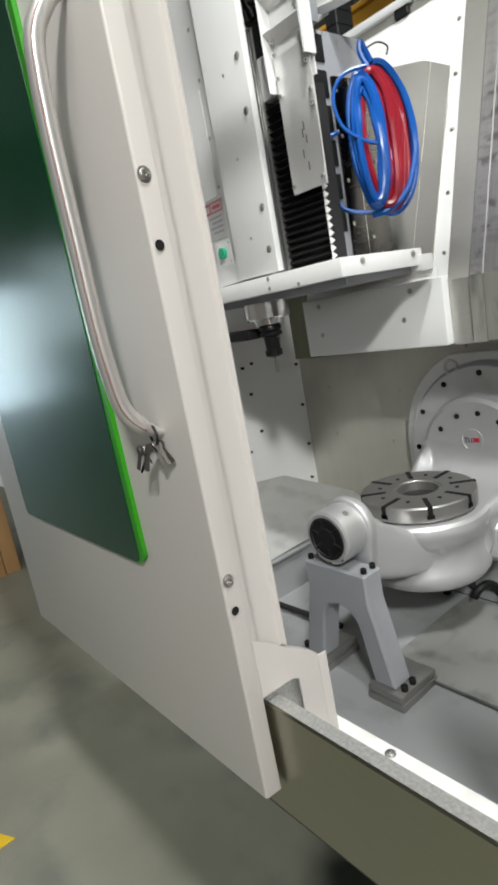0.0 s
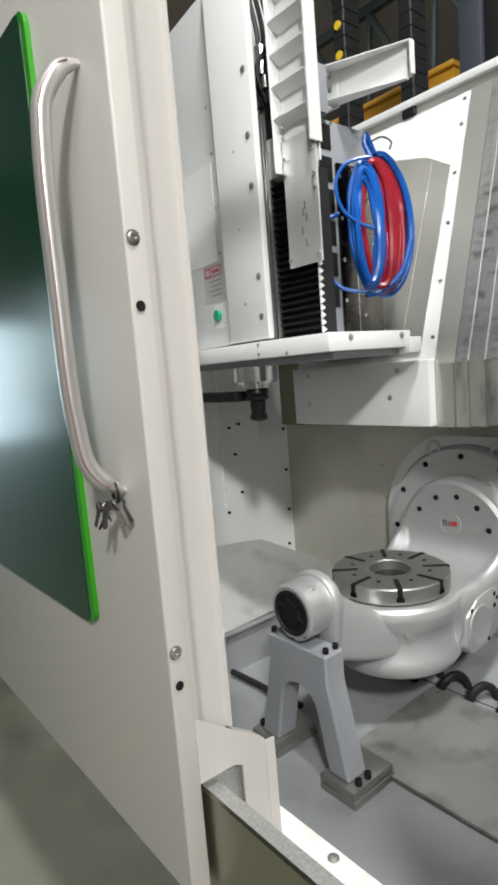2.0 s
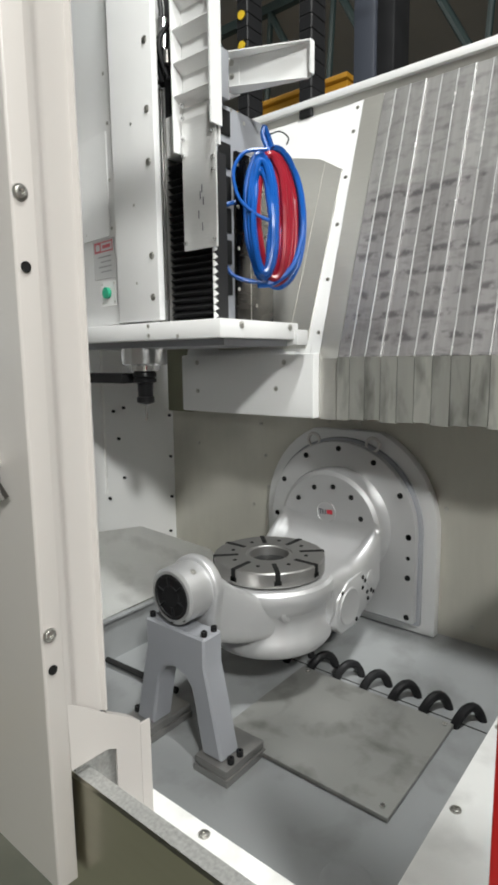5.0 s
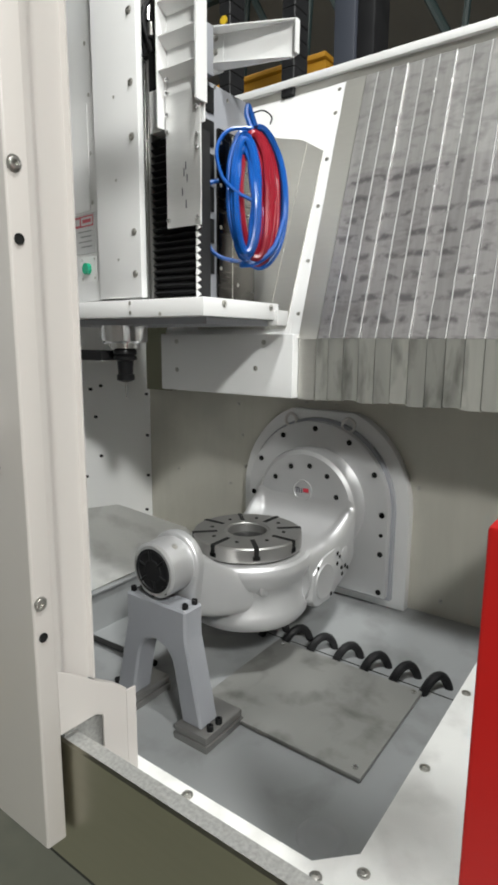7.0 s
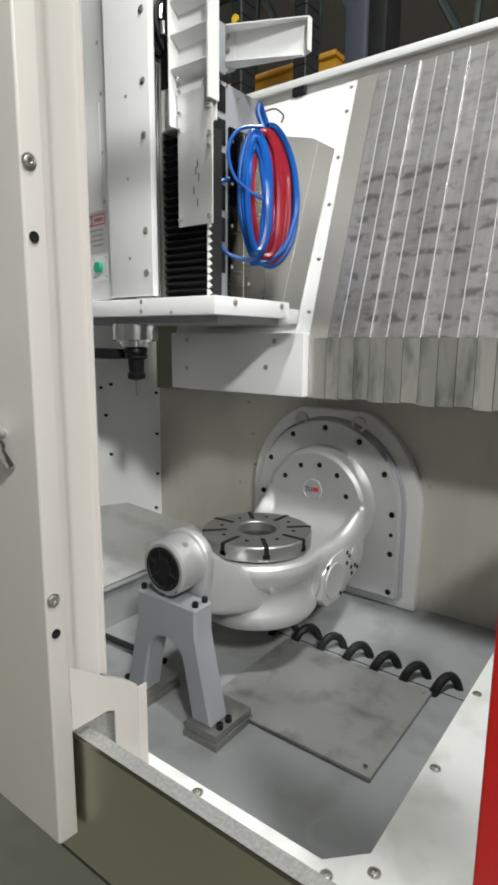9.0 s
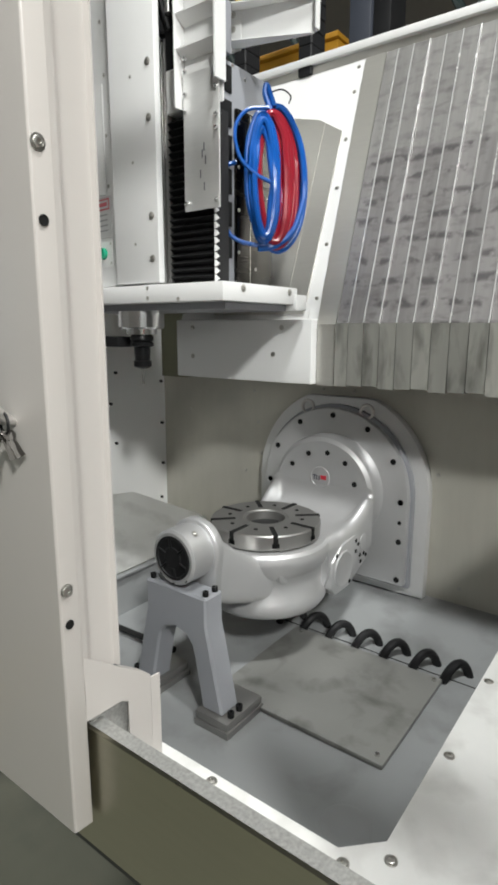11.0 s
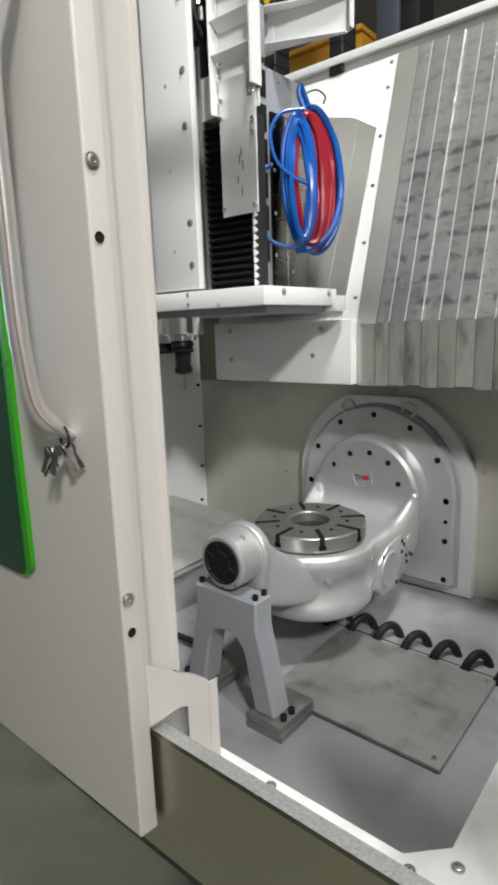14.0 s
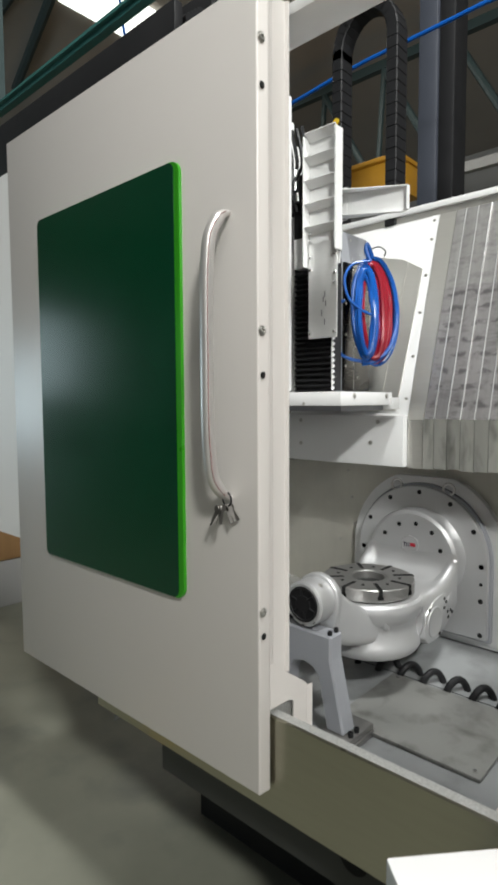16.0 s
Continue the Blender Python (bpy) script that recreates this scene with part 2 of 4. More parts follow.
def axis3(axis, a, u, v):
    return Vector((a, u, v)) if axis == "x" else Vector((u, a, v)) if axis == "y" else Vector((u, v, a))


def prism(pts, axis, a, b, bev=0.0, seg=2, bm=None):
    """A polygon drawn across the axis, given depth from a to b."""
    bm2 = bmesh.new()
    lo = [bm2.verts.new(axis3(axis, a, *p)) for p in pts]
    hi = [bm2.verts.new(axis3(axis, b, *p)) for p in pts]
    bm2.faces.new(lo)
    bm2.faces.new(hi[::-1])
    n = len(pts)
    for i in range(n):
        bm2.faces.new((lo[i], hi[i], hi[(i + 1) % n], lo[(i + 1) % n]))
    bmesh.ops.recalc_face_normals(bm2, faces=bm2.faces[:])
    if bev:
        bmesh.ops.bevel(bm2, geom=bm2.edges[:], offset=bev, segments=seg, affect="EDGES", profile=0.5)
    return joined(bm, bm2)


def lathe(profile, center, axis="z", seg=48, bm=None, closed=False):
    """Turns a profile of (radius, along) round an axis through center."""
    bm2 = bmesh.new()
    rings = []
    for r, h in profile:
        ring = []
        for i in range(seg):
            a = 2 * math.pi * i / seg
            ring.append(bm2.verts.new(Vector(center) + axis3(axis, h, r * math.cos(a), r * math.sin(a))))
        rings.append(ring)
    pairs = list(zip(rings, rings[1:])) + ([(rings[-1], rings[0])] if closed else [])
    for p, q in pairs:
        for i in range(seg):
            j = (i + 1) % seg
            bm2.faces.new((p[i], p[j], q[j], q[i]))
    if not closed:
        bm2.faces.new(rings[0][::-1])
        bm2.faces.new(rings[-1])
    return joined(bm, bm2)


def rod(p, q, r, seg=14, bm=None, r2=None):
    p, q = Vector(p), Vector(q)
    bm2 = bmesh.new()
    m = Matrix.Translation((p + q) / 2) @ (q - p).to_track_quat("Z", "Y").to_matrix().to_4x4()
    bmesh.ops.create_cone(bm2, cap_ends=True, segments=seg, radius1=r, radius2=r if r2 is None else r2, depth=(q - p).length, matrix=m)
    return joined(bm, bm2)


def tube(pts, r, seg=10, closed=False, bm=None, flat=1.0, side=(0, 0, 1), taper=0):
    """A round (or flattened) tube along points."""
    pts = [Vector(p) for p in pts]
    bm2 = bmesh.new()
    n = len(pts)
    rings = []
    up = None
    for i, p in enumerate(pts):
        t = (pts[(i + 1) % n] - pts[i - 1]) if closed else (pts[min(i + 1, n - 1)] - pts[max(i - 1, 0)])
        t.normalize()
        if up is None:
            up = Vector(side) if abs(t.dot(Vector(side))) < 0.95 else Vector((1, 0, 0))
        up = (up - t * up.dot(t)).normalized()
        s = t.cross(up)
        k_ = 1.0 if not taper else 0.35 + 0.65 * min(1.0, min(i, n - 1 - i) / taper)
        rings.append([bm2.verts.new(p + r * k_ * (math.cos(a) * up * flat + math.sin(a) * s)) for a in [2 * math.pi * k / seg for k in range(seg)]])
    for i in range(n if closed else n - 1):
        p, q = rings[i], rings[(i + 1) % n]
        for k in range(seg):
            j = (k + 1) % seg
            bm2.faces.new((p[k], p[j], q[j], q[k]))
    if not closed:
        bm2.faces.new(rings[0][::-1])
        bm2.faces.new(rings[-1])
    return joined(bm, bm2)


def spline(ctrl, n=8, closed=False):
    """Catmull-Rom points through the control points."""
    c = [Vector(p) for p in ctrl]
    out = []
    m = len(c)
    for i in range(m if closed else m - 1):
        p0, p1, p2, p3 = (c[(i - 1) % m] if closed or i else c[0]), c[i], c[(i + 1) % m], (c[(i + 2) % m] if closed or i + 2 < m else c[-1])
        for k in range(n):
            t = k / n
            out.append(0.5 * ((2 * p1) + (p2 - p0) * t + (2 * p0 - 5 * p1 + 4 * p2 - p3) * t * t + (3 * p1 - p0 - 3 * p2 + p3) * t ** 3))
    if not closed:
        out.append(c[-1])
    return out


SCREWS = {}
TURN_TO = {"-x": (0, -90, 0), "+x": (0, 90, 0), "-y": (90, 0, 0), "+y": (-90, 0, 0), "+z": (0, 0, 0)}


def screw_mesh(kind, r):
    key = (kind, round(r, 4))
    if key not in SCREWS:
        if kind == "cap":
            prof = [(r, 0), (r, 0.9 * r), (0.9 * r, r), (0.5 * r, r), (0.48 * r, 0.45 * r)]
            m = M_CHROME
        elif kind == "black":
            prof = [(r, 0), (r, 1.5 * r), (0.9 * r, 1.6 * r), (0.5 * r, 1.6 * r), (0.48 * r, 0.9 * r)]
            m = M_OXIDE
        elif kind == "button":
            prof = [(1.35 * r, 0), (1.35 * r, 0.16 * r), (1.0 * r, 0.18 * r), (0.96 * r, 0.42 * r), (0.78 * r, 0.52 * r), (0.45 * r, 0.54 * r), (0.40 * r, 0.15 * r)]
            m = M_SCREW
        else:
            prof = [(1.12 * r, 0), (1.12 * r, 0.0012), (r, 0.0016), (0.96 * r, 0.0006)]
            m = M_HOLE
        SCREWS[key] = mesh_of(kind + "_screw", lathe(prof, (0, 0, 0), "z", 12), m)
    return SCREWS[key]


def screw(parent, pos, facing, r=0.006, kind="cap", name="bolt"):
    ob = new("hole" if kind == "hole" else name, screw_mesh(kind, r))
    ob.parent = parent
    ob.matrix_local = Matrix.Translation(Vector(pos) - ORG[parent.name]) @ (pose(0, 0, 0, *TURN_TO[facing]) if isinstance(facing, str) else Vector(facing).to_track_quat("Z", "Y").to_matrix().to_4x4())
    return ob


# ---- hall ----
bm = bmesh.new()
bmesh.ops.create_grid(bm, x_segments=2, y_segments=2, size=60, matrix=Matrix.Translation((0, 0, GROUND)))
setting("ground", bm, M_CONC, "stained grey-green polished concrete workshop floor", "floor")
bm = box(-14.2, -14, -14, 16, GROUND, 7)
setting("wall_west", bm, M_HALL, "plain grey-brown workshop hall wall", "wall")
setting("wall_east", box(12, 12.2, -14, 16, GROUND, 7), M_HALL, "plain grey-brown workshop hall wall", "wall")
bm = box(-14, -12.5, 16, 16.2, GROUND, 7)
box(-12.5, -5.7, 16, 16.2, GROUND, 3.4, bm=bm)
box(-1.5, 12, 16, 16.2, GROUND, 7, bm=bm)
box(-12.5, -1.5, 16, 16.2, 3.4, 7, bm=bm)
setting("wall_north", bm, M_HALL, "grey-brown hall wall with an open daylight gate", "wall")
setting("wall_south", box(-14, 12, -14.2, -14, GROUND, 7), M_HALL, "plain grey-brown workshop hall wall", "wall")
setting("ceiling", box(-14, 12, -14, 16, 7, 7.1), M_ROOF, "brown corrugated hall roof", "ceiling")

# ---- machine enclosure ----
enc = thing("machine_enclosure", (0.7, 0.2, GROUND), "white sheet-metal enclosure of a machining centre with stainless lining", "machine tool")
part("base_front", box(0.115, 0.13, -1.2, 0.50, 0.53, 0.689, 0.003), M_BASE, enc, "grey base panel under the sill")
# frame and plinth are near-black in place of the shade under the machine
part("base_frame", box(0.30, 1.5, -1.2, 0.72, 0.34, 0.575, 0.004), M_DARK, enc, "base frame, shade under the machine put into its near-black")
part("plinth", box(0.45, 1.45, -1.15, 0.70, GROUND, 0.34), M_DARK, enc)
part("drain_port", rod((0.110, -0.16, 0.62), (0.116, -0.16, 0.62), 0.035, 20), M_HOLE, enc)
part("sill", prism([(0.030, 0.690), (0.030, 0.913), (0.034, 0.917), (0.036, 0.915), (0.036, 0.690)], "y", -0.95, 0.70), M_SILL, enc, "brushed stainless sill front, olive reflections")
part("sill_top", prism([(0.036, 0.912), (0.034, 0.9172), (0.058, 0.9172), (0.058, 0.735), (0.054, 0.735), (0.054, 0.912)], "y", -0.95, 0.70), M_GALV, enc, "speckled galvanised sill top")
flange = part("front_flange", prism([(0.0595, 0.70), (0.236, 0.70), (0.236, -0.329), (0.293, -0.386), (1.298, -0.386), (1.298, -0.74), (0.0595, -0.74)], "z", 0.722, 0.730), M_WORN, enc, "scuffed white flange round the chip pan")
for x, y in ((0.218, -0.082), (0.264, -0.405), (0.215, -0.348), (0.540, -0.405), (0.833, -0.402), (1.12, -0.402)):
    screw(enc, (x, y, 0.730), "+z", 0.008, "button")
part("pan_floor", box(0.20, 1.06, -0.40, 0.72, 0.585, 0.600), M_PAN, enc, "grey painted chip pan floor")
bm = box(0.230, 0.236, -0.33, 0.70, 0.600, 0.7215)
prism([(0.236, -0.329), (0.293, -0.386), (0.289, -0.390), (0.232, -0.333)], "z", 0.600, 0.7215, bm=bm)
box(0.292, 1.298, -0.392, -0.386, 0.600, 0.7215, bm=bm)
part("pan_side", bm, M_PAN, enc)
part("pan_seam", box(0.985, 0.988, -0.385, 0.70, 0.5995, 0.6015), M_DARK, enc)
part("pan_back", prism([(1.045, 0.600), (1.300, 0.668), (1.300, 0.655), (1.060, 0.588)], "y", -0.385, 1.09), M_PAN, enc, "sloping grey rear of the chip pan")
part("back_wall", box(1.300, 1.330, -0.74, 1.10, 0.56, 1.60), M_WALL, enc, "brushed stainless rear splash wall")
for y, z in ((-0.193, 0.720), (0.60, 1.18), (0.66, 0.98), (0.62, 1.30), (-0.10, 1.08), (0.20, 1.325), (0.32, 1.325), (0.585, 1.06), (0.95, 1.2), (0.94, 1.0)):
    screw(enc, (1.300, y, z), "-x", 0.0055, "button")
left = part("left_wall", box(0.32, 1.300, 1.102, 1.112, 0.60, 2.40), M_WHITE, enc, "white painted side wall with small bolts")
for x, z in ((1.275, 1.31), (1.275, 1.131), (1.275, 0.953), (1.262, 0.80), (1.0, 1.24), (1.02, 1.08), (0.98, 1.35), (0.945, 1.01), (1.03, 1.36)):
    screw(enc, (x, 1.102, z), "-y", 0.006, "black")
part("guide_bar", box(0.930, 0.938, 1.094, 1.1015, 1.03, 1.6), M_WORN, enc)
# sloping cover over the side way
bm = prism([(0.10, 0.742), (1.215, 0.742), (1.298, 0.748), (1.298, 0.735), (0.10, 0.735)], "y", 0.70, 0.72)
part("pan_rim", bm, M_PAN, enc)
bm = bmesh.new()
vs = [bm.verts.new(p) for p in ((0.10, 0.70, 0.744), (1.21, 0.74, 0.744), (1.298, 0.90, 0.748), (1.298, 1.10, 0.752), (1.10, 1.10, 0.86), (0.10, 1.10, 0.99), (0.10, 0.93, 0.76), (1.10, 0.93, 0.755))]
for f in ((0, 1, 7, 6), (1, 2, 7), (2, 3, 4, 7), (6, 7, 4, 5)):
    bm.faces.new([vs[i] for i in f])
bmesh.ops.solidify(bm, geom=bm.faces[:], thickness=0.004)
part("side_cover", bm, M_WORN, enc, "pale sloping sheet cover beside the pan", 60)
part("pan_left", box(0.10, 1.30, 0.715, 0.72, 0.60, 0.735), M_PAN, enc)
# unseen wall, its height set to keep the roof light off the pan
part("unseen_right_wall", box(0.141, 1.33, -0.75, -0.741, 0.56, 1.38), M_WHITE, enc)
part("lintel", box(0.10, 0.20, -0.95, 0.10, 2.432, 2.458, 0.003), M_WHITE, enc, "white front beam over the door opening")
part("top_rail", box(1.320, 1.42, -0.74, 0.75, 2.378, 2.402, 0.002), M_WHITE, enc)
part("rail_groove", box(1.336, 1.42, -0.74, 0.75, 2.352, 2.3775), M_STEEL, enc, "dull steel groove under the top rail")
part("rear_panel", box(1.42, 1.45, -0.75, 1.1, 0.5, 2.36), M_WHITE, enc)
# the unseen width and height of this red panel also block roof light
part("front_panel", box(0.0, 0.14, -1.5, -0.60, 0.5, 1.40, 0.004), M_RED, enc, "glossy red front panel")
part("left_front_panel", box(0.09, 0.12, 0.75, 1.9, 1.10, 2.45), M_WHITE, enc)
# near-black sheet, shade behind the door put into its colour
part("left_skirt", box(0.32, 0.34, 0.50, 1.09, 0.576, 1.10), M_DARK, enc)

# white upper frame left of the way cover
SL = (1.33 - 1.03) / (2.35 - 1.54)


def sx(z, d=0.0):
    return 1.03 + (z - 1.54) * SL + d


def slant(pts, d0, d1, bm=None):
    """A plate lying on the sloping upper rear, outline in (y, z), from depth d0 to d1."""
    bm2 = bmesh.new()
    lo = [bm2.verts.new((sx(z, d0), y, z)) for y, z in pts]
    hi = [bm2.verts.new((sx(z, d1), y, z)) for y, z in pts]
    bm2.faces.new(lo)
    bm2.faces.new(hi[::-1])
    for i in range(len(pts)):
        j = (i + 1) % len(pts)
        bm2.faces.new((lo[i], lo[j], hi[j], hi[i]))
    return joined(bm, bm2)


part("upper_panel", slant([(0.235, 1.56), (0.75, 1.56), (0.75, 2.352), (0.235, 2.352)], 0.0045, 0.02), M_WHITE, enc)
part("frame_post", slant([(0.198, 1.545), (0.232, 1.545), (0.262, 2.352), (0.222, 2.352)], 0.003, 0.02), M_WHITE, enc)
for z in (1.62, 1.78, 1.95, 2.10, 2.25, 2.33):
    screw(enc, (sx(z, 0.003), 0.215 + (z - 1.545) * 0.033, z), "-x", 0.005, "button")
# folded stainless sheet
steps = [(0.250, 2.13), (0.318, 2.17), (0.345, 2.185), (0.60, 2.25)]
for k, ((y0, z0), (y1, z1)) in enumerate(zip(steps, steps[1:])):
    part("stainless_fold", slant([(y0 + 0.0005, 1.575), (y1, 1.575), (y1, z1), (y0 + 0.0005, z0)], (-0.002, -0.0032, -0.002)[k], 0.0042), M_STEEL, enc, "folded stainless sheet behind the hoses", 0)
bm = box(1.000, 1.295, 0.196, 0.735, 1.370, 1.560, 0.005)
part("box_cover", bm, M_WHITE, enc, "white box cover with corner bolts")
for y, z in ((0.30, 1.535), (0.33, 1.455), (0.66, 1.535), (0.66, 1.44)):
    screw(enc, (1.0, y, z), "-x", 0.006, "button")
M_OLIVE = mat("olive_steel", (0.16, 0.16, 0.11), 0.4, 0.7)
part("dark_backing", box(1.05, 1.29, 0.74, 0.86, 1.36, 1.6), M_OLIVE, enc)

# ---- telescopic way cover ----
cov = thing("way_cover", (1.18, -0.2, 1.37), "telescopic steel way cover with smeared oily slats", "way cover")
part("edge_strip", slant([(0.133, 1.545), (0.195, 1.545), (0.218, 2.350), (0.151, 2.350)], -0.004, 0.012), M_STEEL, cov, "plain brushed edge strip")
part("edge_strip_low", box(1.028, 1.045, 0.133, 0.193, 1.367, 1.5445), M_STEEL, cov)
W = 0.0475
for k in range(18):
    y0 = 0.139 - (k + 1) * W
    y1 = min(0.138 - k * W, 0.131)
    sh = 0.018
    d = -0.004 - 0.0016 * (k % 3)
    sl = part("slat", slant([(y0, 1.548), (y1, 1.548), (y1 + sh, 2.349), (y0 + sh, 2.349)], d, 0.012), M_SLAT, cov, smooth=0)
    # pale colour carries the glint along each raised slat edge
    part("slat_edge", slant([(y0, 1.548), (y0 + 0.0038, 1.548), (y0 + sh + 0.0038, 2.349), (y0 + sh, 2.349)], d - 0.0035, d - 0.0002), M_EDGE, sl, "polished slat edge, its glint put into the pale colour", 0)
    bm = box(1.022 - 0.0012 * (k % 2), 1.045, y0, y1 - 0.001, 1.369 + 0.003 * ((k * 7) % 3), 1.5472)
    part("lower_slat", bm, M_SKIRT, cov, smooth=0)

part("drain_boss", lathe([(0.050, 0.6002), (0.048, 0.6012), (0.034, 0.6012), (0.032, 0.6004), (0.01, 0.6004)], (0.40, -0.262, 0), "z", 32), M_PAN, enc)
part("coolant_pipe", rod((0.600, 0.695, 0.622), (0.615, 0.40, 0.622), 0.009, 10), M_DARK, enc)

# ---- cover plate in the pan ----
cp = thing("floor_plate", (0.76, -0.08, 0.600), "grey steel cover plate screwed into the chip pan", "cover plate")
part("plate", box(0.568, 0.955, -0.262, 0.20, 0.601, 0.614, 0.003), M_PLATE, cp)
for x, y in ((0.590, -0.240), (0.935, -0.245), (0.935, 0.17)):
    screw(cp, (x, y, 0.614), "+z", 0.006, "cap")

# ---- chip auger ----
aug = thing("chip_auger", (1.0, 0.1, 0.60), "black spiral chip auger lying in the pan trough", "auger")
R, pitch = 0.038, 0.088
pts = []
for i in range(15, 16 * 9 + 1):
    a = 2 * math.pi * i / 16
    pts.append((1.000 + 0.036 * math.cos(a), -0.394 + pitch * i / 16, 0.606 + R * math.sin(a)))
part("flight", tube(pts, 0.0125, 10, side=(0, 1, 0)), M_BLACK, aug)

# ---- cable chains and hall background ----
def chain(name, x, ya, yb, z0, z1, label):
    """A cable chain hung in an upright loop between ya and yb."""
    ch = thing(name, (x, (ya + yb) / 2, z0), label, "cable chain")
    r = (ya - yb) / 2
    pts = []
    n = int(round((z1 - z0) / 0.045)) + 1
    for i in range(n):
        pts.append((ya, z0 + 0.045 * i, 0.0))
    for i in range(15):
        a = math.pi * i / 14
        pts.append(((ya + yb) / 2 + r * math.cos(a), z1 + r * 1.25 * math.sin(a), -a))
    for i in range(n):
        pts.append((yb, z1 - 0.045 * (i + 1), -math.pi))
    for y, z, a in pts:
        bm = box(-0.045, 0.045, -0.026, 0.026, -0.0235, 0.0235, 0.004, 1)
        bmesh.ops.transform(bm, matrix=Matrix.Translation((x, y, z)) @ Matrix.Rotation(-a, 4, "X"), verts=bm.verts[:])
        part("link", bm, M_NEAR_BLACK, ch)
    return ch


c2 = chain("cable_chain", 1.37, 0.71, 0.44, 2.426, 3.14, "black plastic cable chain bent into a loop")
for z in (2.56, 2.66, 2.76):
    part("yellow_mark", rod((1.320, 0.71, z + 0.1), (1.3248, 0.71, z + 0.1), 0.015, 14), M_YELLOW, c2)
post = thing("machine_column", (2.4, 0.72, GROUND), "dark blue-grey steel column behind the machine", "column")
part("column_face", box(2.40, 2.55, 0.736, 0.855, GROUND, 6.9, 0.01), M_NAVY, post)
# near-black half paints the shaded right side of the column
part("column_shade", box(2.42, 2.60, 0.64, 0.735, GROUND, 6.9, 0.01), M_NEAR_BLACK, post)
gird = thing("crane_girder", (5.0, 3.0, 4.0), "orange-yellow overhead crane girder", "crane")
part("girder_web", box(5.0, 5.5, 2.35, 16.0, 3.95, 4.28, 0.01), M_ORANGE, gird)
part("girder_flange", box(4.95, 5.55, 2.33, 16.0, 4.281, 4.33, 0.005), M_ORANGE, gird)
tr2 = thing("roof_truss", (6.5, 3.0, 4.5), "dark steel roof truss with diagonal struts", "truss")
for k in range(7):
    y = 0.5 + 1.0 * k
    part("strut", rod((6.5, y, 4.6), (6.5, y + 0.9, 6.2), 0.05, 8), M_BEAM, tr2)
    part("strut", rod((6.5, y + 0.9, 6.2), (6.5, y + 1.0, 4.6), 0.04, 8), M_BEAM, tr2)
part("chord", box(6.45, 6.55, 0, 8, 4.5, 4.62), M_HALL, tr2)
part("chord", box(6.45, 6.55, 0, 8, 6.2, 6.32), M_BEAM, tr2)
for y in (0.3, 4.0, 7.7):
    part("hanger", box(6.46, 6.54, y, y + 0.08, 6.32, 7.0), M_BEAM, tr2)
tray = thing("cable_tray", (0.25, 1.2, 2.46), "dark steel cable tray along the machine top", "cable tray")
part("tray_side", box(0.16, 0.19, 0.45, 1.85, 2.46, 2.70, 0.003), M_NEAR_BLACK, tray)
part("tray_side", box(0.30, 0.33, 0.45, 1.85, 2.46, 2.80, 0.003), M_NEAR_BLACK, tray)
part("tray_floor", box(0.191, 0.299, 0.45, 1.85, 2.46, 2.47), M_BEAM, tray)
for k in range(5):
    part("cable", tube(spline([(0.22 + 0.012 * k, 0.46, 2.68 + 0.01 * k), (0.23 + 0.01 * k, 0.9, 2.72), (0.21 + 0.016 * k, 1.4, 2.70 + 0.012 * k), (0.24, 1.9 + 0.03 * k, 2.62)], 6), 0.012, 8), M_BLACK, tray)
tb = thing("teal_beam", (0.65, 2.0, 3.1), "teal painted steel beam above the machine", "beam")
part("beam_web", box(0.62, 0.64, 0.9, 2.6, 3.25, 3.27), M_TEAL, tb)
part("beam_hanger", box(0.62, 0.66, 2.5, 2.55, 3.29, 7.0), M_BEAM, tb)
part("beam_flange", box(0.60, 0.68, 0.9, 2.6, 3.271, 3.285), M_TEAL, tb)
for xa, ya, xb, yb in ((3.02, 5.81, 3.46, 7.37), (2.775, 6.33, 2.86, 7.24)):
    solo("rafter", rod((xa - (xb - xa), ya - (yb - ya), 6.935), (xb + (xb - xa), yb + (yb - ya), 6.935), 0.07, 8), M_BEAM, "dark steel roof rafter under the hall roof", "rafter", "roof rafters")
M_SKYL = bpy.data.materials.new("skylight_glow")
M_SKYL.use_nodes = True
M_SKYL.node_tree.nodes["Principled BSDF"].inputs["Emission Color"].default_value = (0.95, 1.0, 0.92, 1)
M_SKYL.node_tree.nodes["Principled BSDF"].inputs["Emission Strength"].default_value = 2.0
solo("skylight", box(3.3, 4.6, 5.7, 6.45, 6.93, 6.97), M_SKYL, "bright translucent roof skylight panel", "skylight")
solo("air_hose", tube(spline([(1.9, 3.4, 7.0), (1.9, 3.0, 4.2), (1.9, 2.2, 3.42), (1.9, 0.886, 3.439), (1.9, 0.276, 3.452), (1.9, -0.8, 3.48), (1.9, -1.6, 4.5), (1.9, -2.0, 7.0)], 6), 0.011, 8), M_BLUET, "blue plastic air hose strung overhead", "hose")
crate = thing("wooden_crate", (0.3, 3.7, GROUND), "brown wooden crate standing on the floor", "crate")
for k in range(5):
    part("board", box(0.0 + 0.105 * k, 0.1 + 0.105 * k, 3.42, 3.45, GROUND, 0.95, 0.003), M_WOOD, crate)
part("crate_body", box(0.01, 0.51, 3.451, 4.0, GROUND + 0.05, 0.93), M_WOOD, crate)
carton = thing("cardboard_box", (1.2, 3.6, GROUND), "brown cardboard box on a grey bin", "box")
part("carton", box(0.75, 1.5, 3.35, 3.9, 0.45, 0.75, 0.006), M_WOOD, carton)
part("bin", box(0.75, 1.5, 3.36, 3.9, GROUND, 0.449, 0.01), M_HALL, carton)
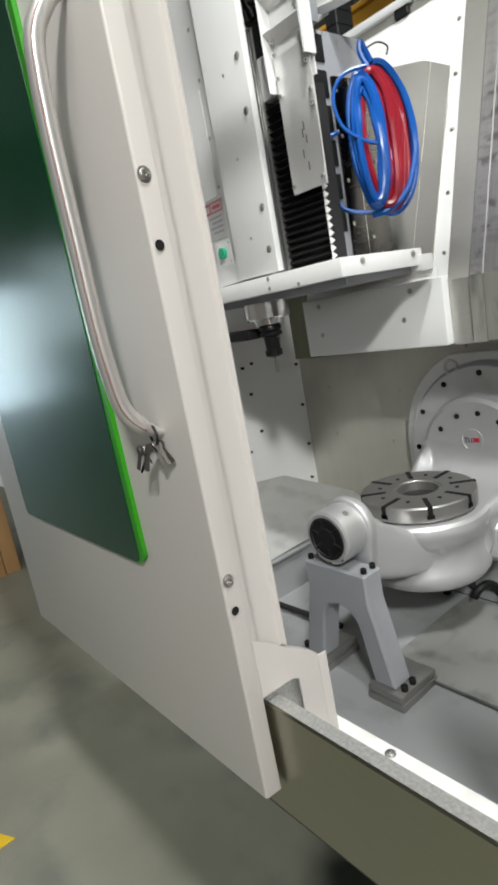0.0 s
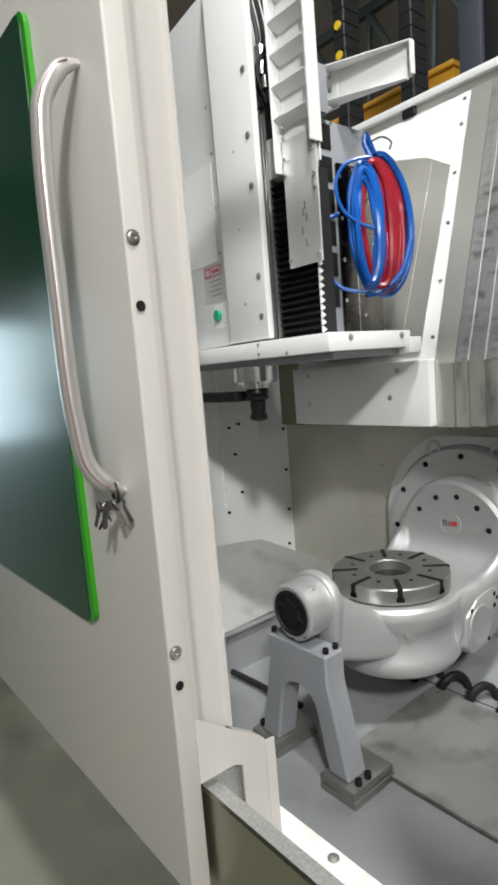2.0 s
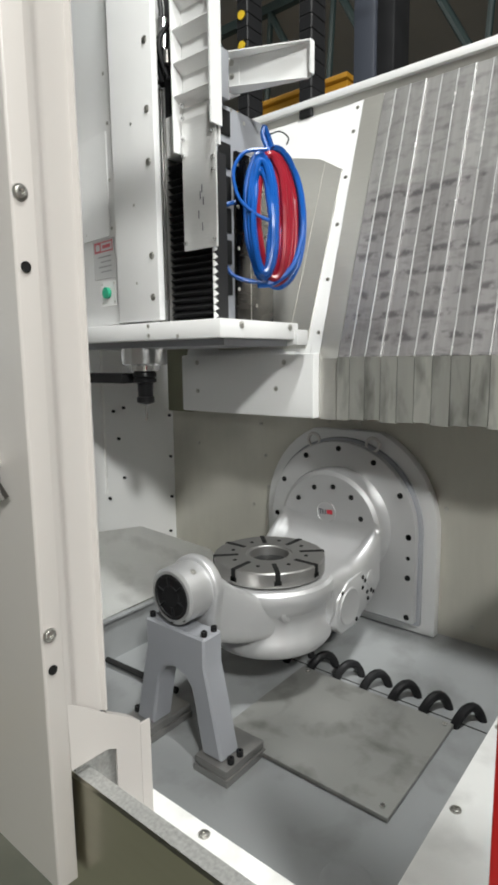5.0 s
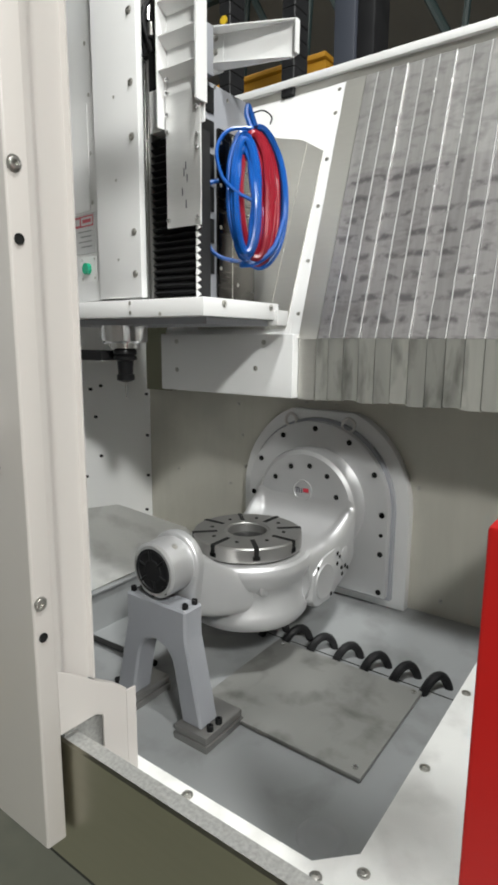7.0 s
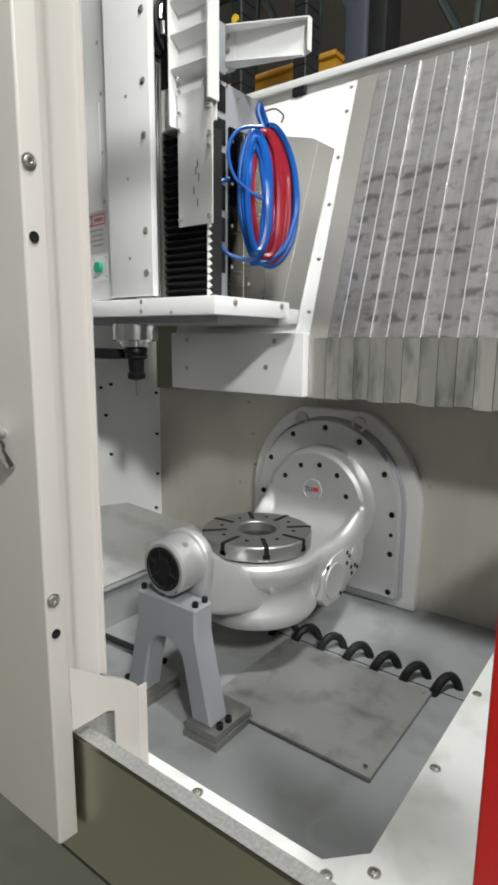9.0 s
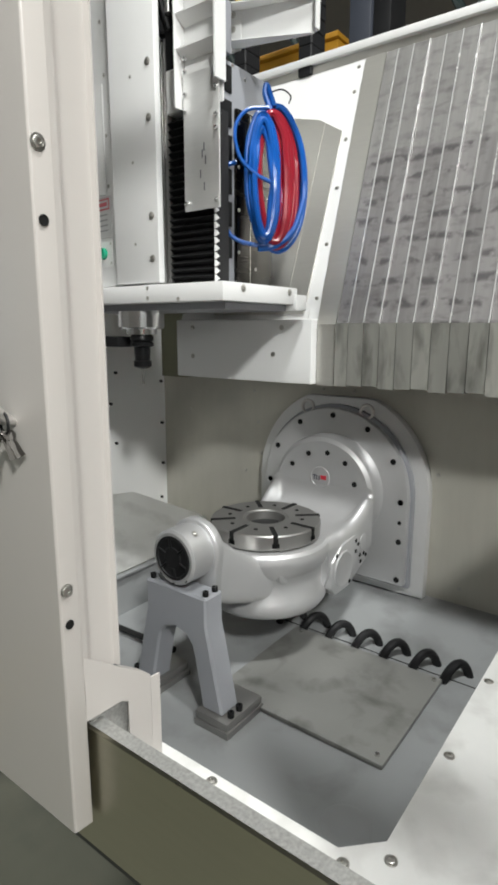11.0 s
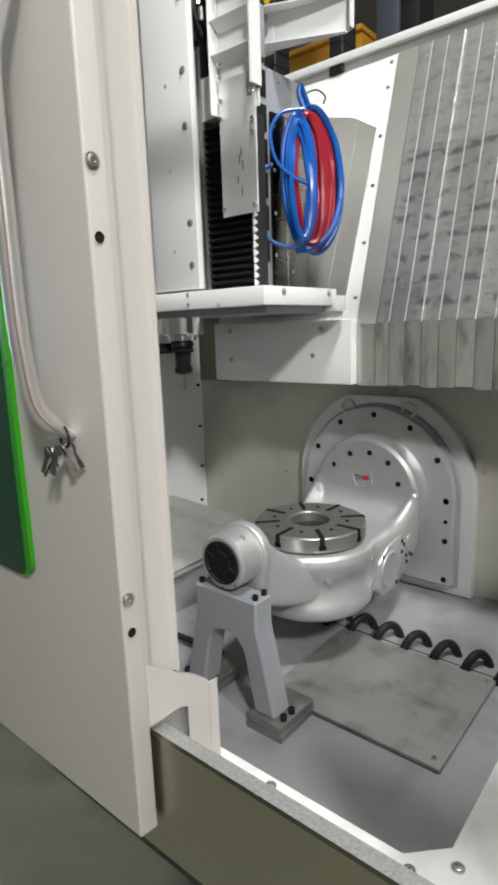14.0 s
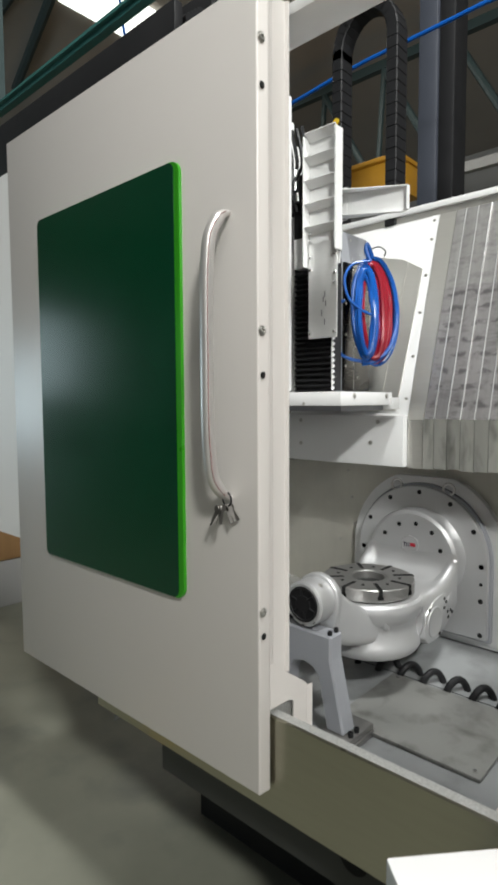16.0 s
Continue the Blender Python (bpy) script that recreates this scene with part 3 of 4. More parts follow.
tape = thing("hazard_tape", (-0.4, 1.15, GROUND), "yellow and black hazard tape on the floor", "floor tape")
for k in range(6):
    x = -0.27 - 0.1 * k
    part("stripe", prism([(x, 1.09), (x - 0.1, 1.09), (x - 0.16, 1.21), (x - 0.06, 1.21)], "z", GROUND + 0.0005, GROUND + 0.003), M_YELLOW if k % 2 == 0 else M_BLACK, tape)
ctl = thing("control_cabinet", (0.0, -0.7, GROUND), "white control cabinet beside the sill", "cabinet")
part("cabinet_body", prism([(-0.19, -0.40), (-0.061, -0.515), (-0.061, -1.2), (-0.30, -1.2), (-0.30, -0.52)], "z", GROUND, 0.949, 0.004), M_WHITE, ctl)

# ---- sliding door ----
door = thing("sliding_door", (0.0, 0.5, 0.73), "pale warm-white sliding machine door with green window", "door")
bm = prism([(-0.011, 1.095), (-0.011, 0.006), (-0.0085, 0.003), (0.020, 0.000), (0.022, 0.002), (0.022, 1.095)], "z", 0.752, 2.455, 0.001)
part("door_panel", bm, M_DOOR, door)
bm = prism([(0.0198, -0.0004), (0.028, 0.0008), (0.033, 0.0034), (0.038, 0.0072), (0.043, 0.0100), (0.049, 0.0112), (0.087, 0.0112), (0.0905, 0.0035), (0.0935, 0.0035), (0.0935, 0.015), (0.0224, 0.015), (0.0224, 0.0026)], "z", 0.996, 2.455)
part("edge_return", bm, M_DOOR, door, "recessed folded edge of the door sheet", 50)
bm = prism([(0.0205, 0.935), (0.089, 0.932), (0.104, 0.923), (0.104, 0.735), (0.154, 0.735), (0.154, 0.946), (0.138, 0.960), (0.088, 0.994), (0.055, 1.020), (0.034, 1.034), (0.0205, 1.043)], "y", -0.0008, 0.0025)
prism([(0.1545, -0.001), (0.174, -0.003), (0.174, 0.000), (0.1545, 0.0025)], "z", 0.735, 0.940, bm=bm)
prism([(0.094, 0.990), (0.138, 0.960), (0.154, 0.946), (0.154, 0.943), (0.138, 0.957), (0.094, 0.987)], "y", 0.0026, 0.016, bm=bm)
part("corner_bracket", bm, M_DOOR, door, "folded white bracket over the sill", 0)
part("guide_block", box(0.036, 0.128, 0.012, 0.016, 0.75, 0.966), M_GALV, door)
for z in (2.342, 1.760, 1.160):
    screw(door, (0.0005, 0.0016, z), "-y", 0.0080, "button")
    screw(door, (0.0015, 0.0008, z - (0.092 if z > 1.5 else 0.053)), "-y", 0.0065, "hole")


def rounded(y0, y1, z0, z1, r, n=6):
    out = []
    for cy, cz, a0 in ((y1 - r, z1 - r, 0), (y0 + r, z1 - r, 90), (y0 + r, z0 + r, 180), (y1 - r, z0 + r, 270)):
        for i in range(n + 1):
            a = radians(a0 + 90 * i / n)
            out.append((cy + r * math.cos(a), cz + r * math.sin(a)))
    return out


# bright green rim paints the light that the acrylic carries to its edge
win = part("window", prism(rounded(0.235, 0.892, 1.137, 2.165, 0.028), "x", -0.020, -0.0112), M_GREDGE, door, "green acrylic window edge, its glow put into the bright colour")
part("pane", prism(rounded(0.253, 0.8915, 1.138, 2.164, 0.020), "x", -0.0215, -0.0202), M_GREEN, win, "dark green glossy tinted pane")
hp = spline([(-0.011, 0.083, 2.014), (-0.042, 0.083, 1.998), (-0.069, 0.083, 1.955), (-0.077, 0.083, 1.90), (-0.080, 0.083, 1.82), (-0.080, 0.083, 1.70), (-0.080, 0.083, 1.58), (-0.076, 0.083, 1.51), (-0.067, 0.083, 1.452), (-0.042, 0.083, 1.418), (-0.011, 0.083, 1.400)], 8)
handle = part("handle", tube(hp, 0.0138, 14, side=(0, 1, 0), taper=9), M_BRUSHROD, door, "long bowed brushed metal pull handle")
seam = [(p[0] - 0.008, p[1] - 0.0112, p[2]) for p in hp[4:-6]]
part("groove", tube(seam, 0.0017, 6, side=(0, 1, 0)), M_SEAM, handle)

# ---- keys on the handle ----
keys = thing("key_bunch", (-0.030, 0.075, 1.34), "bunch of small steel keys tied to the door handle", "keys")
ring = [(-0.03 + 0.004 * math.cos(a), 0.078 + 0.017 * math.cos(a), 1.402 + 0.015 * math.sin(a)) for a in [2 * math.pi * i / 20 for i in range(20)]]
part("cord", tube(ring, 0.0022, 6, True), M_BLACK, keys, "black tie cord")
part("cord_end", tube(spline([(-0.03, 0.075, 1.392), (-0.04, 0.095, 1.37), (-0.045, 0.115, 1.342)], 5), 0.002, 6), M_BLACK, keys)
random.seed(5)
for i in range(9):
    a = -34 + 8.5 * i
    m = pose(-0.028 - 0.004 * i, 0.076, 1.392, a, random.uniform(-20, 20), random.uniform(-60, 60))
    bm = bmesh.new()
    lathe([(0.010, -0.001), (0.010, 0.001)], (0, 0, -0.010), "x", 14, bm=bm)
    box(-0.001, 0.001, -0.004, 0.004, -0.050, -0.018, 0, bm=bm)
    bmesh.ops.transform(bm, matrix=m @ Matrix.Scale(0.85, 4), verts=bm.verts[:])
    part("key", bm, M_KEY, keys)

# ---- rotary tilting table ----
AY, AZ = 0.235, 1.000
rot = thing("rotary_table", (0.85, AY, 0.60), "silver-painted tilting rotary table with slotted steel faceplate", "rotary table")


def arch(hw, top, low, n=28, r=None):
    """Outline (y, z): straight sides up to the axis height, round above."""
    out = [(AY + hw, low)]
    for i in range(n + 1):
        a = math.pi * i / n
        out.append((AY + hw * math.cos(a), AZ + top * math.sin(a)))
    return out + [(AY - hw, low)]


def arch_flat(hw, top, low):
    pts = [(AY + hw, low)]
    for i in range(25):
        a = math.pi * i / 24
        pts.append((AY + hw * math.cos(a), min(AZ + top * 1.08 * math.sin(a), AZ + top)))
    return pts + [(AY - hw, low)]


part("backing_plate", prism(arch_flat(0.323, 0.307, 0.668), "x", 1.262, 1.2995, 0.003), M_LIGHTCAST, rot, "light flanged backing plate")
part("gear_housing", prism(arch(0.272, 0.274, 0.712), "x", 1.218, 1.2612, 0.006), M_SILVER, rot)
part("housing_step", prism(arch(0.282, 0.284, 0.700), "x", 1.240, 1.2615, 0.003), M_CAST, rot)
for i in range(7):
    a = radians(90 + (i - 3) * 30.5)
    screw(rot, (1.2175, AY + 0.250 * math.cos(a), AZ + 0.250 * math.sin(a)), "-x", 0.0085, "hole")
for y in (AY - 0.250, AY + 0.250):
    for z in (0.993, 0.862, 0.732):
        screw(rot, (1.2175, y, z), "-x", 0.0085, "hole")
screw(rot, (1.2175, AY - 0.25, 0.926), "-x", 0.006, "hole")
for y in (AY - 0.11, 0.346):
    pts = [(1.20, y + 0.022 * math.cos(a), 1.268 + 0.022 * math.sin(a)) for a in [2 * math.pi * i / 20 for i in range(20)]]
    e = part("lifting_eye", tube([(1.243, p[1], p[2]) for p in pts], 0.0055, 8, True), M_BRUSHROD, rot, "forged lifting eye")
# hub of the tilting axis
hub = part("hub", lathe([(0.190, 1.2178), (0.190, 1.175), (0.184, 1.158), (0.172, 1.150), (0.05, 1.150)], (0, AY, AZ), "x", 56), M_SILVER, rot)
for dy, dz in ((0.108, 0.034), (0.046, 0.078), (-0.025, 0.088), (-0.090, 0.062), (-0.125, -0.002), (-0.130, -0.070)):
    screw(rot, (1.1495, AY + 0.004 + dy, 1.048 + dz), "-x", 0.0078, "hole")
plq = part("badge", lathe([(0.036, 1.1498), (0.036, 1.1470), (0.033, 1.1470), (0.032, 1.1484), (0.005, 1.1484)], (0, AY + 0.004, 1.050), "x", 28), M_SILVER, rot, "round maker's badge")
for y_ in (0.004, 0.013, 0.022):
    part("badge_mark", box(1.1470, 1.1479, AY + y_, AY + y_ + 0.0045, 1.041, 1.057), M_INK, plq)
part("badge_mark", box(1.1470, 1.1479, AY + 0.0175, AY + 0.031, 1.0545, 1.0585), M_INK, plq)
ring_ = [(1.1478, AY + 0.004 + 0.0345 * math.cos(a), 1.050 + 0.0345 * math.sin(a)) for a in [2 * math.pi * i / 28 for i in range(28)]]
part("badge_ring", tube(ring_, 0.0012, 6, True), M_LABEL, plq)
part("badge_stripe", box(1.1470, 1.1479, AY - 0.020, AY + 0.001, 1.044, 1.058), M_LOGO, plq)
# cradle
CX = 0.833
bowl = [(0.02, 0.748), (0.10, 0.750), (0.145, 0.756), (0.168, 0.768), (0.178, 0.783), (0.179, 0.796), (0.174, 0.812), (0.168, 0.830), (0.165, 0.850), (0.165, 0.878), (0.167, 0.882), (0.173, 0.886), (0.180, 0.900), (0.186, 0.920), (0.187, 0.932), (0.183, 0.944), (0.174, 0.951), (0.02, 0.953)]
part("cradle_bowl", lathe(bowl, (CX, AY, 0), "z", 72), M_SILVER, rot, "round cast cradle with flared lower rim")
disc = part("faceplate", lathe([(0.02, 0.9535), (0.150, 0.9535), (0.157, 0.958), (0.158, 0.995), (0.155, 0.999), (0.066, 1.000), (0.064, 0.998), (0.056, 0.998), (0.055, 0.975), (0.02, 0.975)], (CX, AY, 0), "z", 72), M_MACH, rot, "machined steel faceplate with radial T-slots")
part("bore", lathe([(0.054, 0.9755), (0.050, 0.9765), (0.02, 0.9765)], (CX, AY, 0), "z", 40), M_DARK, disc)
for i in range(8):
    a = radians(45 * i)
    m = Matrix.Translation((CX, AY, 0)) @ Matrix.Rotation(a, 4, "Z")
    bm = box(0.088, 0.1585, -0.0065, 0.0065, 0.990, 1.0006)
    box(0.1575, 0.1588, -0.0065, 0.0065, 0.966, 1.0004, bm=bm)
    box(0.1575, 0.1588, -0.010, 0.010, 0.966, 0.978, bm=bm)
    bmesh.ops.transform(bm, matrix=m, verts=bm.verts[:])
    part("slot", bm, M_HOLE, disc)
for i in range(8):
    a = radians(45 * i + 22.5)
    screw(disc, (CX + 0.112 * math.cos(a), AY + 0.105 * math.sin(a), 1.0), "+z", 0.005, "hole")


def loft(secs, n=28, bm=None, power=2.6):
    """A body through super-elliptic sections (x, y, z, half width, half height)."""
    bm2 = bmesh.new()
    rings = []
    for x, y, z, a, b in secs:
        ring = []
        for i in range(n):
            t = 2 * math.pi * i / n
            c, s = math.cos(t), math.sin(t)
            ring.append(bm2.verts.new((x, y + a * math.copysign(abs(c) ** (2 / power), c), z + b * math.copysign(abs(s) ** (2 / power), s))))
        rings.append(ring)
    for p, q in zip(rings, rings[1:]):
        for i in range(n):
            j = (i + 1) % n
            bm2.faces.new((p[i], p[j], q[j], q[i]))
    bm2.faces.new(rings[0][::-1])
    bm2.faces.new(rings[-1])
    return joined(bm, bm2)


def ramp(v, a, b):
    t = min(1.0, max(0.0, (v - a) / (b - a)))
    return t * t * (3 - 2 * t)


def saddle_mesh(xs, rf=0.088, face=1.1495):
    """The arm between cradle and hub: a flat top that turns up into the hub face, with raised side ridges."""
    bm2 = bmesh.new()
    rings = []
    for x in xs:
        w = 0.178 + 0.011 * ramp(x, 0.98, 1.13)
        d = max(0.0, x - (face - rf))
        f = rf - math.sqrt(max(0.0, rf * rf - d * d))
        row = []
        for i in range(33):
            v = -1 + i / 16
            ridge = 0.062 * ramp(x, 1.00, 1.145) * ramp(abs(v), 0.66, 0.93)
            top = 0.9515 + max(f, ridge) + 0.25 * min(f, ridge) - 0.022 * max(0.0, (abs(v) - 0.88) / 0.12) ** 2
            row.append((w * v, top))
        low = 0.795 + 0.02 * ramp(x, 0.95, 1.12)
        edge = row[-1][1]
        row += [(w + 0.001, edge - 0.02), (w, low + 0.05), (w - 0.012, low + 0.015), (w - 0.04, low), (-w + 0.04, low), (-w + 0.012, low + 0.015), (-w, low + 0.05), (-w - 0.001, edge - 0.02)]
        rings.append([bm2.verts.new((x, AY + y, z)) for y, z in row])
    for p, q in zip(rings, rings[1:]):
        for i in range(len(p)):
            j = (i + 1) % len(p)
            bm2.faces.new((p[i], p[j], q[j], q[i]))
    bm2.faces.new(rings[0][::-1])
    bm2.faces.new(rings[-1])
    return bm2


part("saddle", saddle_mesh([0.885, 0.93, 0.98, 1.01, 1.04, 1.06, 1.075, 1.09, 1.102, 1.114, 1.124, 1.132, 1.139, 1.144, 1.147, 1.149]), M_SILVER, rot, "cast arm rising from the cradle to the hub", 55)
# flange beside the trunnion, round on top
flg = [(AY + 0.078 * math.cos(a), AZ + 0.004 + 0.074 * math.sin(a)) for a in [math.pi * (-8 + k * 196 / 24) / 180 for k in range(25)]]
flg += [(AY - 0.062, 0.885), (AY - 0.046, 0.856), (AY + 0.046, 0.856), (AY + 0.062, 0.885)]
part("ear_flange", prism(flg, "x", 0.524, 0.552, 0.006, 2), M_SILVER, rot, "upright cast flange beside the trunnion", 50)
part("ear", loft([(0.548, AY, 0.948, 0.062, 0.090), (0.575, AY, 0.934, 0.066, 0.088), (0.61, AY, 0.912, 0.074, 0.080), (0.65, AY, 0.892, 0.088, 0.070), (0.69, AY, 0.880, 0.104, 0.062), (0.72, AY, 0.876, 0.113, 0.060), (0.78, AY, 0.874, 0.122, 0.060)], 48, power=5.0), M_SILVER, rot, "cast ear joining the trunnion to the cradle", 50)
part("boss", lathe([(0.036, 0.20), (0.030, 0.104), (0.024, 0.099), (0.01, 0.099)], (0.742, 0, 0.893), "y", 24), M_SILVER, rot)
screw(rot, (0.742, 0.0988, 0.893), "-y", 0.007, "hole")
bm = prism([(0.898, 0.800), (0.925, 0.772), (1.010, 0.772), (1.125, 0.822), (1.150, 0.855), (1.145, 0.925), (1.080, 0.932), (0.960, 0.915), (0.905, 0.880)], "y", 0.050, 0.15, 0.007)
mf = part("motor_flange", bm, M_SILVER, rot, "faceted cast flange with round cover")
part("cover_disc", lathe([(0.054, 0.0499), (0.054, 0.0465), (0.050, 0.0455), (0.044, 0.0475), (0.02, 0.0475)], (0.968, 0, 0.842), "y", 36), M_SILVER, mf)
part("cover_disc", lathe([(0.028, 0.0499), (0.028, 0.0475), (0.025, 0.0465)], (1.098, 0, 0.888), "y", 24), M_SILVER, mf)
for x, z in ((0.925, 0.895), (1.01, 0.788), (1.045, 0.905), (1.13, 0.915), (1.115, 0.838), (1.08, 0.828), (1.045, 0.872), (1.06, 0.890), (1.075, 0.850), (1.10, 0.848), (1.135, 0.865)):
    screw(mf, (x, 0.0497, z), "-y", 0.0058, "hole")
# trunnion
tr = part("trunnion", lathe([(0.061, 0.452), (0.068, 0.457), (0.069, 0.515), (0.066, 0.526), (0.02, 0.526)], (0, AY, AZ), "x", 48), M_SILVER, rot, "round trunnion bearing")
part("trunnion_cap", lathe([(0.054, 0.4535), (0.054, 0.450), (0.048, 0.4485), (0.046, 0.4515), (0.028, 0.4515), (0.026, 0.450), (0.008, 0.450)], (0, AY, AZ), "x", 40), M_BLACK, tr, "black plastic bearing cap")
for k in range(6):
    a = radians(60 * k + 20)
    q = Vector((0, math.cos(a), math.sin(a)))
    c = Vector((0.4512, AY, AZ))
    part("cap_spoke", tube([tuple(c + 0.024 * q), tuple(c + 0.047 * q)], 0.0035, 6), M_OXIDE, tr)
screw(tr, (0.49, AY - 0.037, AZ + 0.058), (0, -0.54, 0.84), 0.006, "button")
for k in range(3):
    a = radians(230 + 40 * k)
    screw(tr, (0.4535, AY + 0.061 * math.cos(a), AZ + 0.061 * math.sin(a)), "-x", 0.004, "hole")

# ---- trunnion support ----
sup = thing("trunnion_support", (0.5, AY, 0.600), "grey-painted cast two-legged trunnion support", "bracket")
pts = [(AY - 0.146, 0.638), (AY - 0.084, 0.638), (AY - 0.060, 0.760), (AY - 0.052, 0.790), (AY - 0.034, 0.812), (AY, 0.822), (AY + 0.034, 0.812), (AY + 0.052, 0.790), (AY + 0.060, 0.760), (AY + 0.084, 0.638), (AY + 0.146, 0.638), (AY + 0.098, 0.850), (AY + 0.098, 0.922), (AY - 0.098, 0.922), (AY - 0.098, 0.850)]
part("frame", prism(pts, "x", 0.455, 0.518, 0.005, 1), M_CAST, sup)
for s in (-1, 1):
    y0, y1 = sorted((AY + s * 0.172, AY + s * 0.075))
    part("foot", box(0.440, 0.578, y0, y1, 0.6185, 0.639, 0.003), M_MACH, sup)
    part("foot_base", box(0.438, 0.581, y0 - 0.003, y1 + 0.003, 0.600, 0.618, 0.002), M_MACH, sup, "bare machined foot base")
    for x in (0.470, 0.502):
        screw(sup, (x, AY + s * 0.160, 0.639), "+z", 0.0085, "black")
    for x in (0.470, 0.503):
        screw(sup, (x, AY + s * 0.086, 0.922), "+z", 0.0075, "black")

# ---- spindle head ----
head = thing("spindle_head", (0.75, 0.55, 1.40), "white spindle head with apron tray and tool holder", "spindle head")
part("apron", prism([(0.62, 0.215), (0.62, 0.95), (0.95, 0.95), (0.95, 0.215)], "z", 1.598, 1.643, 0.002), M_WHITE, head, "white sheet-metal apron under the head")
part("apron_end", box(0.93, 0.985, 0.205, 0.60, 1.583, 1.625, 0.002), M_WHITE, head)
part("apron_base", box(0.66, 0.93, 0.24, 0.90, 1.580, 1.5975), M_CAST, head)
for x in (0.70, 0.91):
    screw(head, (x, 0.215, 1.630), "-y", 0.007, "button")
for y, z in ((0.47, 1.635), (0.47, 1.61), (0.36, 1.605)):
    screw(head, (0.62, y, z), "-x", 0.004, "button")
bm = prism([(0.63, 0.434), (0.63, 0.600), (0.668, 0.645), (0.705, 0.96), (0.80, 0.96), (0.80, 0.54), (0.665, 0.54), (0.650, 0.434)], "z", 1.650, 2.62, 0.002)
part("head_cover", bm, M_WHITE, head, "white folded head cover")
for z in (1.71, 1.815, 2.045, 2.17, 2.33, 2.52):
    screw(head, (0.63, 0.457, z), "-x", 0.007, "button")
for z in (1.75, 1.95, 2.15):
    screw(head, (0.63, 0.52, z), "-x", 0.003, "button")
nl = (-0.993, 0.117, 0)


def lpt(s, z, d=0.0):
    """A point on the label side of the cover, s metres from its bend."""
    return (0.668 + 0.117 * s - 0.993 * d, 0.645 + 0.993 * s + 0.117 * d, z)


def lplate(s0, s1, z0, z1, d):
    bm2 = bmesh.new()
    vs = [bm2.verts.new(lpt(s, z, dd)) for dd in (0.0005, d) for s, z in ((s0, z0), (s1, z0), (s1, z1), (s0, z1))]
    for f in ((0, 1, 2, 3), (7, 6, 5, 4), (0, 4, 5, 1), (1, 5, 6, 2), (2, 6, 7, 3), (3, 7, 4, 0)):
        bm2.faces.new([vs[i] for i in f])
    return bm2


part("cover_hatch", lplate(0.03, 0.20, 1.90, 2.18, 0.003), M_WHITE, head)
lab = part("warning_label", lplate(0.012, 0.127, 1.785, 1.895, 0.0015), M_LABEL, head, "grey warning label with red header")
part("label_header", lplate(0.020, 0.120, 1.860, 1.890, 0.002), M_LRED, lab, "red warning header")
part("header_field", lplate(0.024, 0.082, 1.864, 1.886, 0.0024), M_LABEL, lab)
part("header_print", lplate(0.030, 0.074, 1.870, 1.880, 0.0028), M_LRED, lab)
part("header_sign", lplate(0.090, 0.112, 1.866, 1.884, 0.0024), M_LABEL, lab)
for k in range(4):
    part("print_line", lplate(0.030, 0.100 - 0.012 * (k % 2), 1.845 - 0.014 * k, 1.849 - 0.014 * k, 0.002), M_LTEXT, lab)
part("button_plate", lplate(0.012, 0.095, 1.705, 1.775, 0.002), M_WHITE, head)
c = Vector(lpt(0.052, 1.742))
part("push_button", rod(c, c + 0.014 * Vector(nl), 0.016, 20), M_BTN, head, "green push button")
for s, z in ((0.02, 1.715), (0.085, 1.715), (0.02, 1.768), (0.085, 1.768), (0.16, 1.92), (0.02, 1.92), (0.02, 2.05), (0.02, 2.2), (0.03, 2.33)):
    screw(head, lpt(s, z, 0.001), nl, 0.004, "button")
# guide rail and folded bellows beside the cover
part("guide_rail", box(0.70, 0.73, 0.480, 0.505, 1.645, 2.25, 0.002), M_CHROME, head)
part("guide_rail", box(0.705, 0.74, 0.464, 0.476, 1.645, 2.25, 0.002), M_MACH, head)
prof = []
for k in range(23):
    z = 1.648 + k * 0.0182
    prof += [(0.700, z), (0.716, z + 0.0091)]
bm = prism(prof + [(0.75, prof[-1][1]), (0.75, 1.648)], "y", 0.300, 0.462)
part("bellows", bm, M_BLACK, head, "black pleated bellows way cover", 0)
bm = bmesh.new()
for k in range(22):
    z = 1.648 + k * 0.0182
    prism([(0.690, z + 0.001), (0.704, z + 0.0091), (0.690, z + 0.0172)], "y", 0.2925, 0.2985, bm=bm)
part("bellows_edge", bm, M_WHITE, head, "", 0)
part("bellows_frame", box(0.70, 0.74, 0.395, 0.462, 2.07, 2.17), M_WHITE, head)
part("bellows_top", box(0.70, 0.74, 0.395, 0.462, 2.171, 2.26), M_BLACK, head)
alu = part("aluminium_plate", box(0.676, 0.682, 0.270, 0.383, 1.822, 2.135, 0.001), M_ALU, head, "bare aluminium plate with pencil marks")
for i, (dy, dz) in enumerate(((0.0, 0.0), (0.012, 0.03), (-0.004, 0.06), (0.006, 0.075), (0.0, 0.09))):
    part("pencil_mark", box(0.6752, 0.6758, 0.315 + dy, 0.318 + dy, 1.865 + dz, 1.884 + dz), M_INK, alu)
for y, z in ((0.375, 2.09), (0.375, 2.05), (0.375, 2.14), (0.375, 2.17), (0.277, 2.03), (0.277, 2.0), (0.277, 1.84), (0.375, 1.84), (0.277, 2.09)):
    screw(head, (0.676, y, z), "-x", 0.0055, "cap")
rb = part("ribbed_bracket", box(0.690, 0.694, 0.268, 0.388, 2.06, 2.48), M_WHITE, head, "white ribbed sheet bracket")
part("bracket_flange", box(0.655, 0.694, 0.262, 0.267, 2.10, 2.48), M_WHITE, rb)
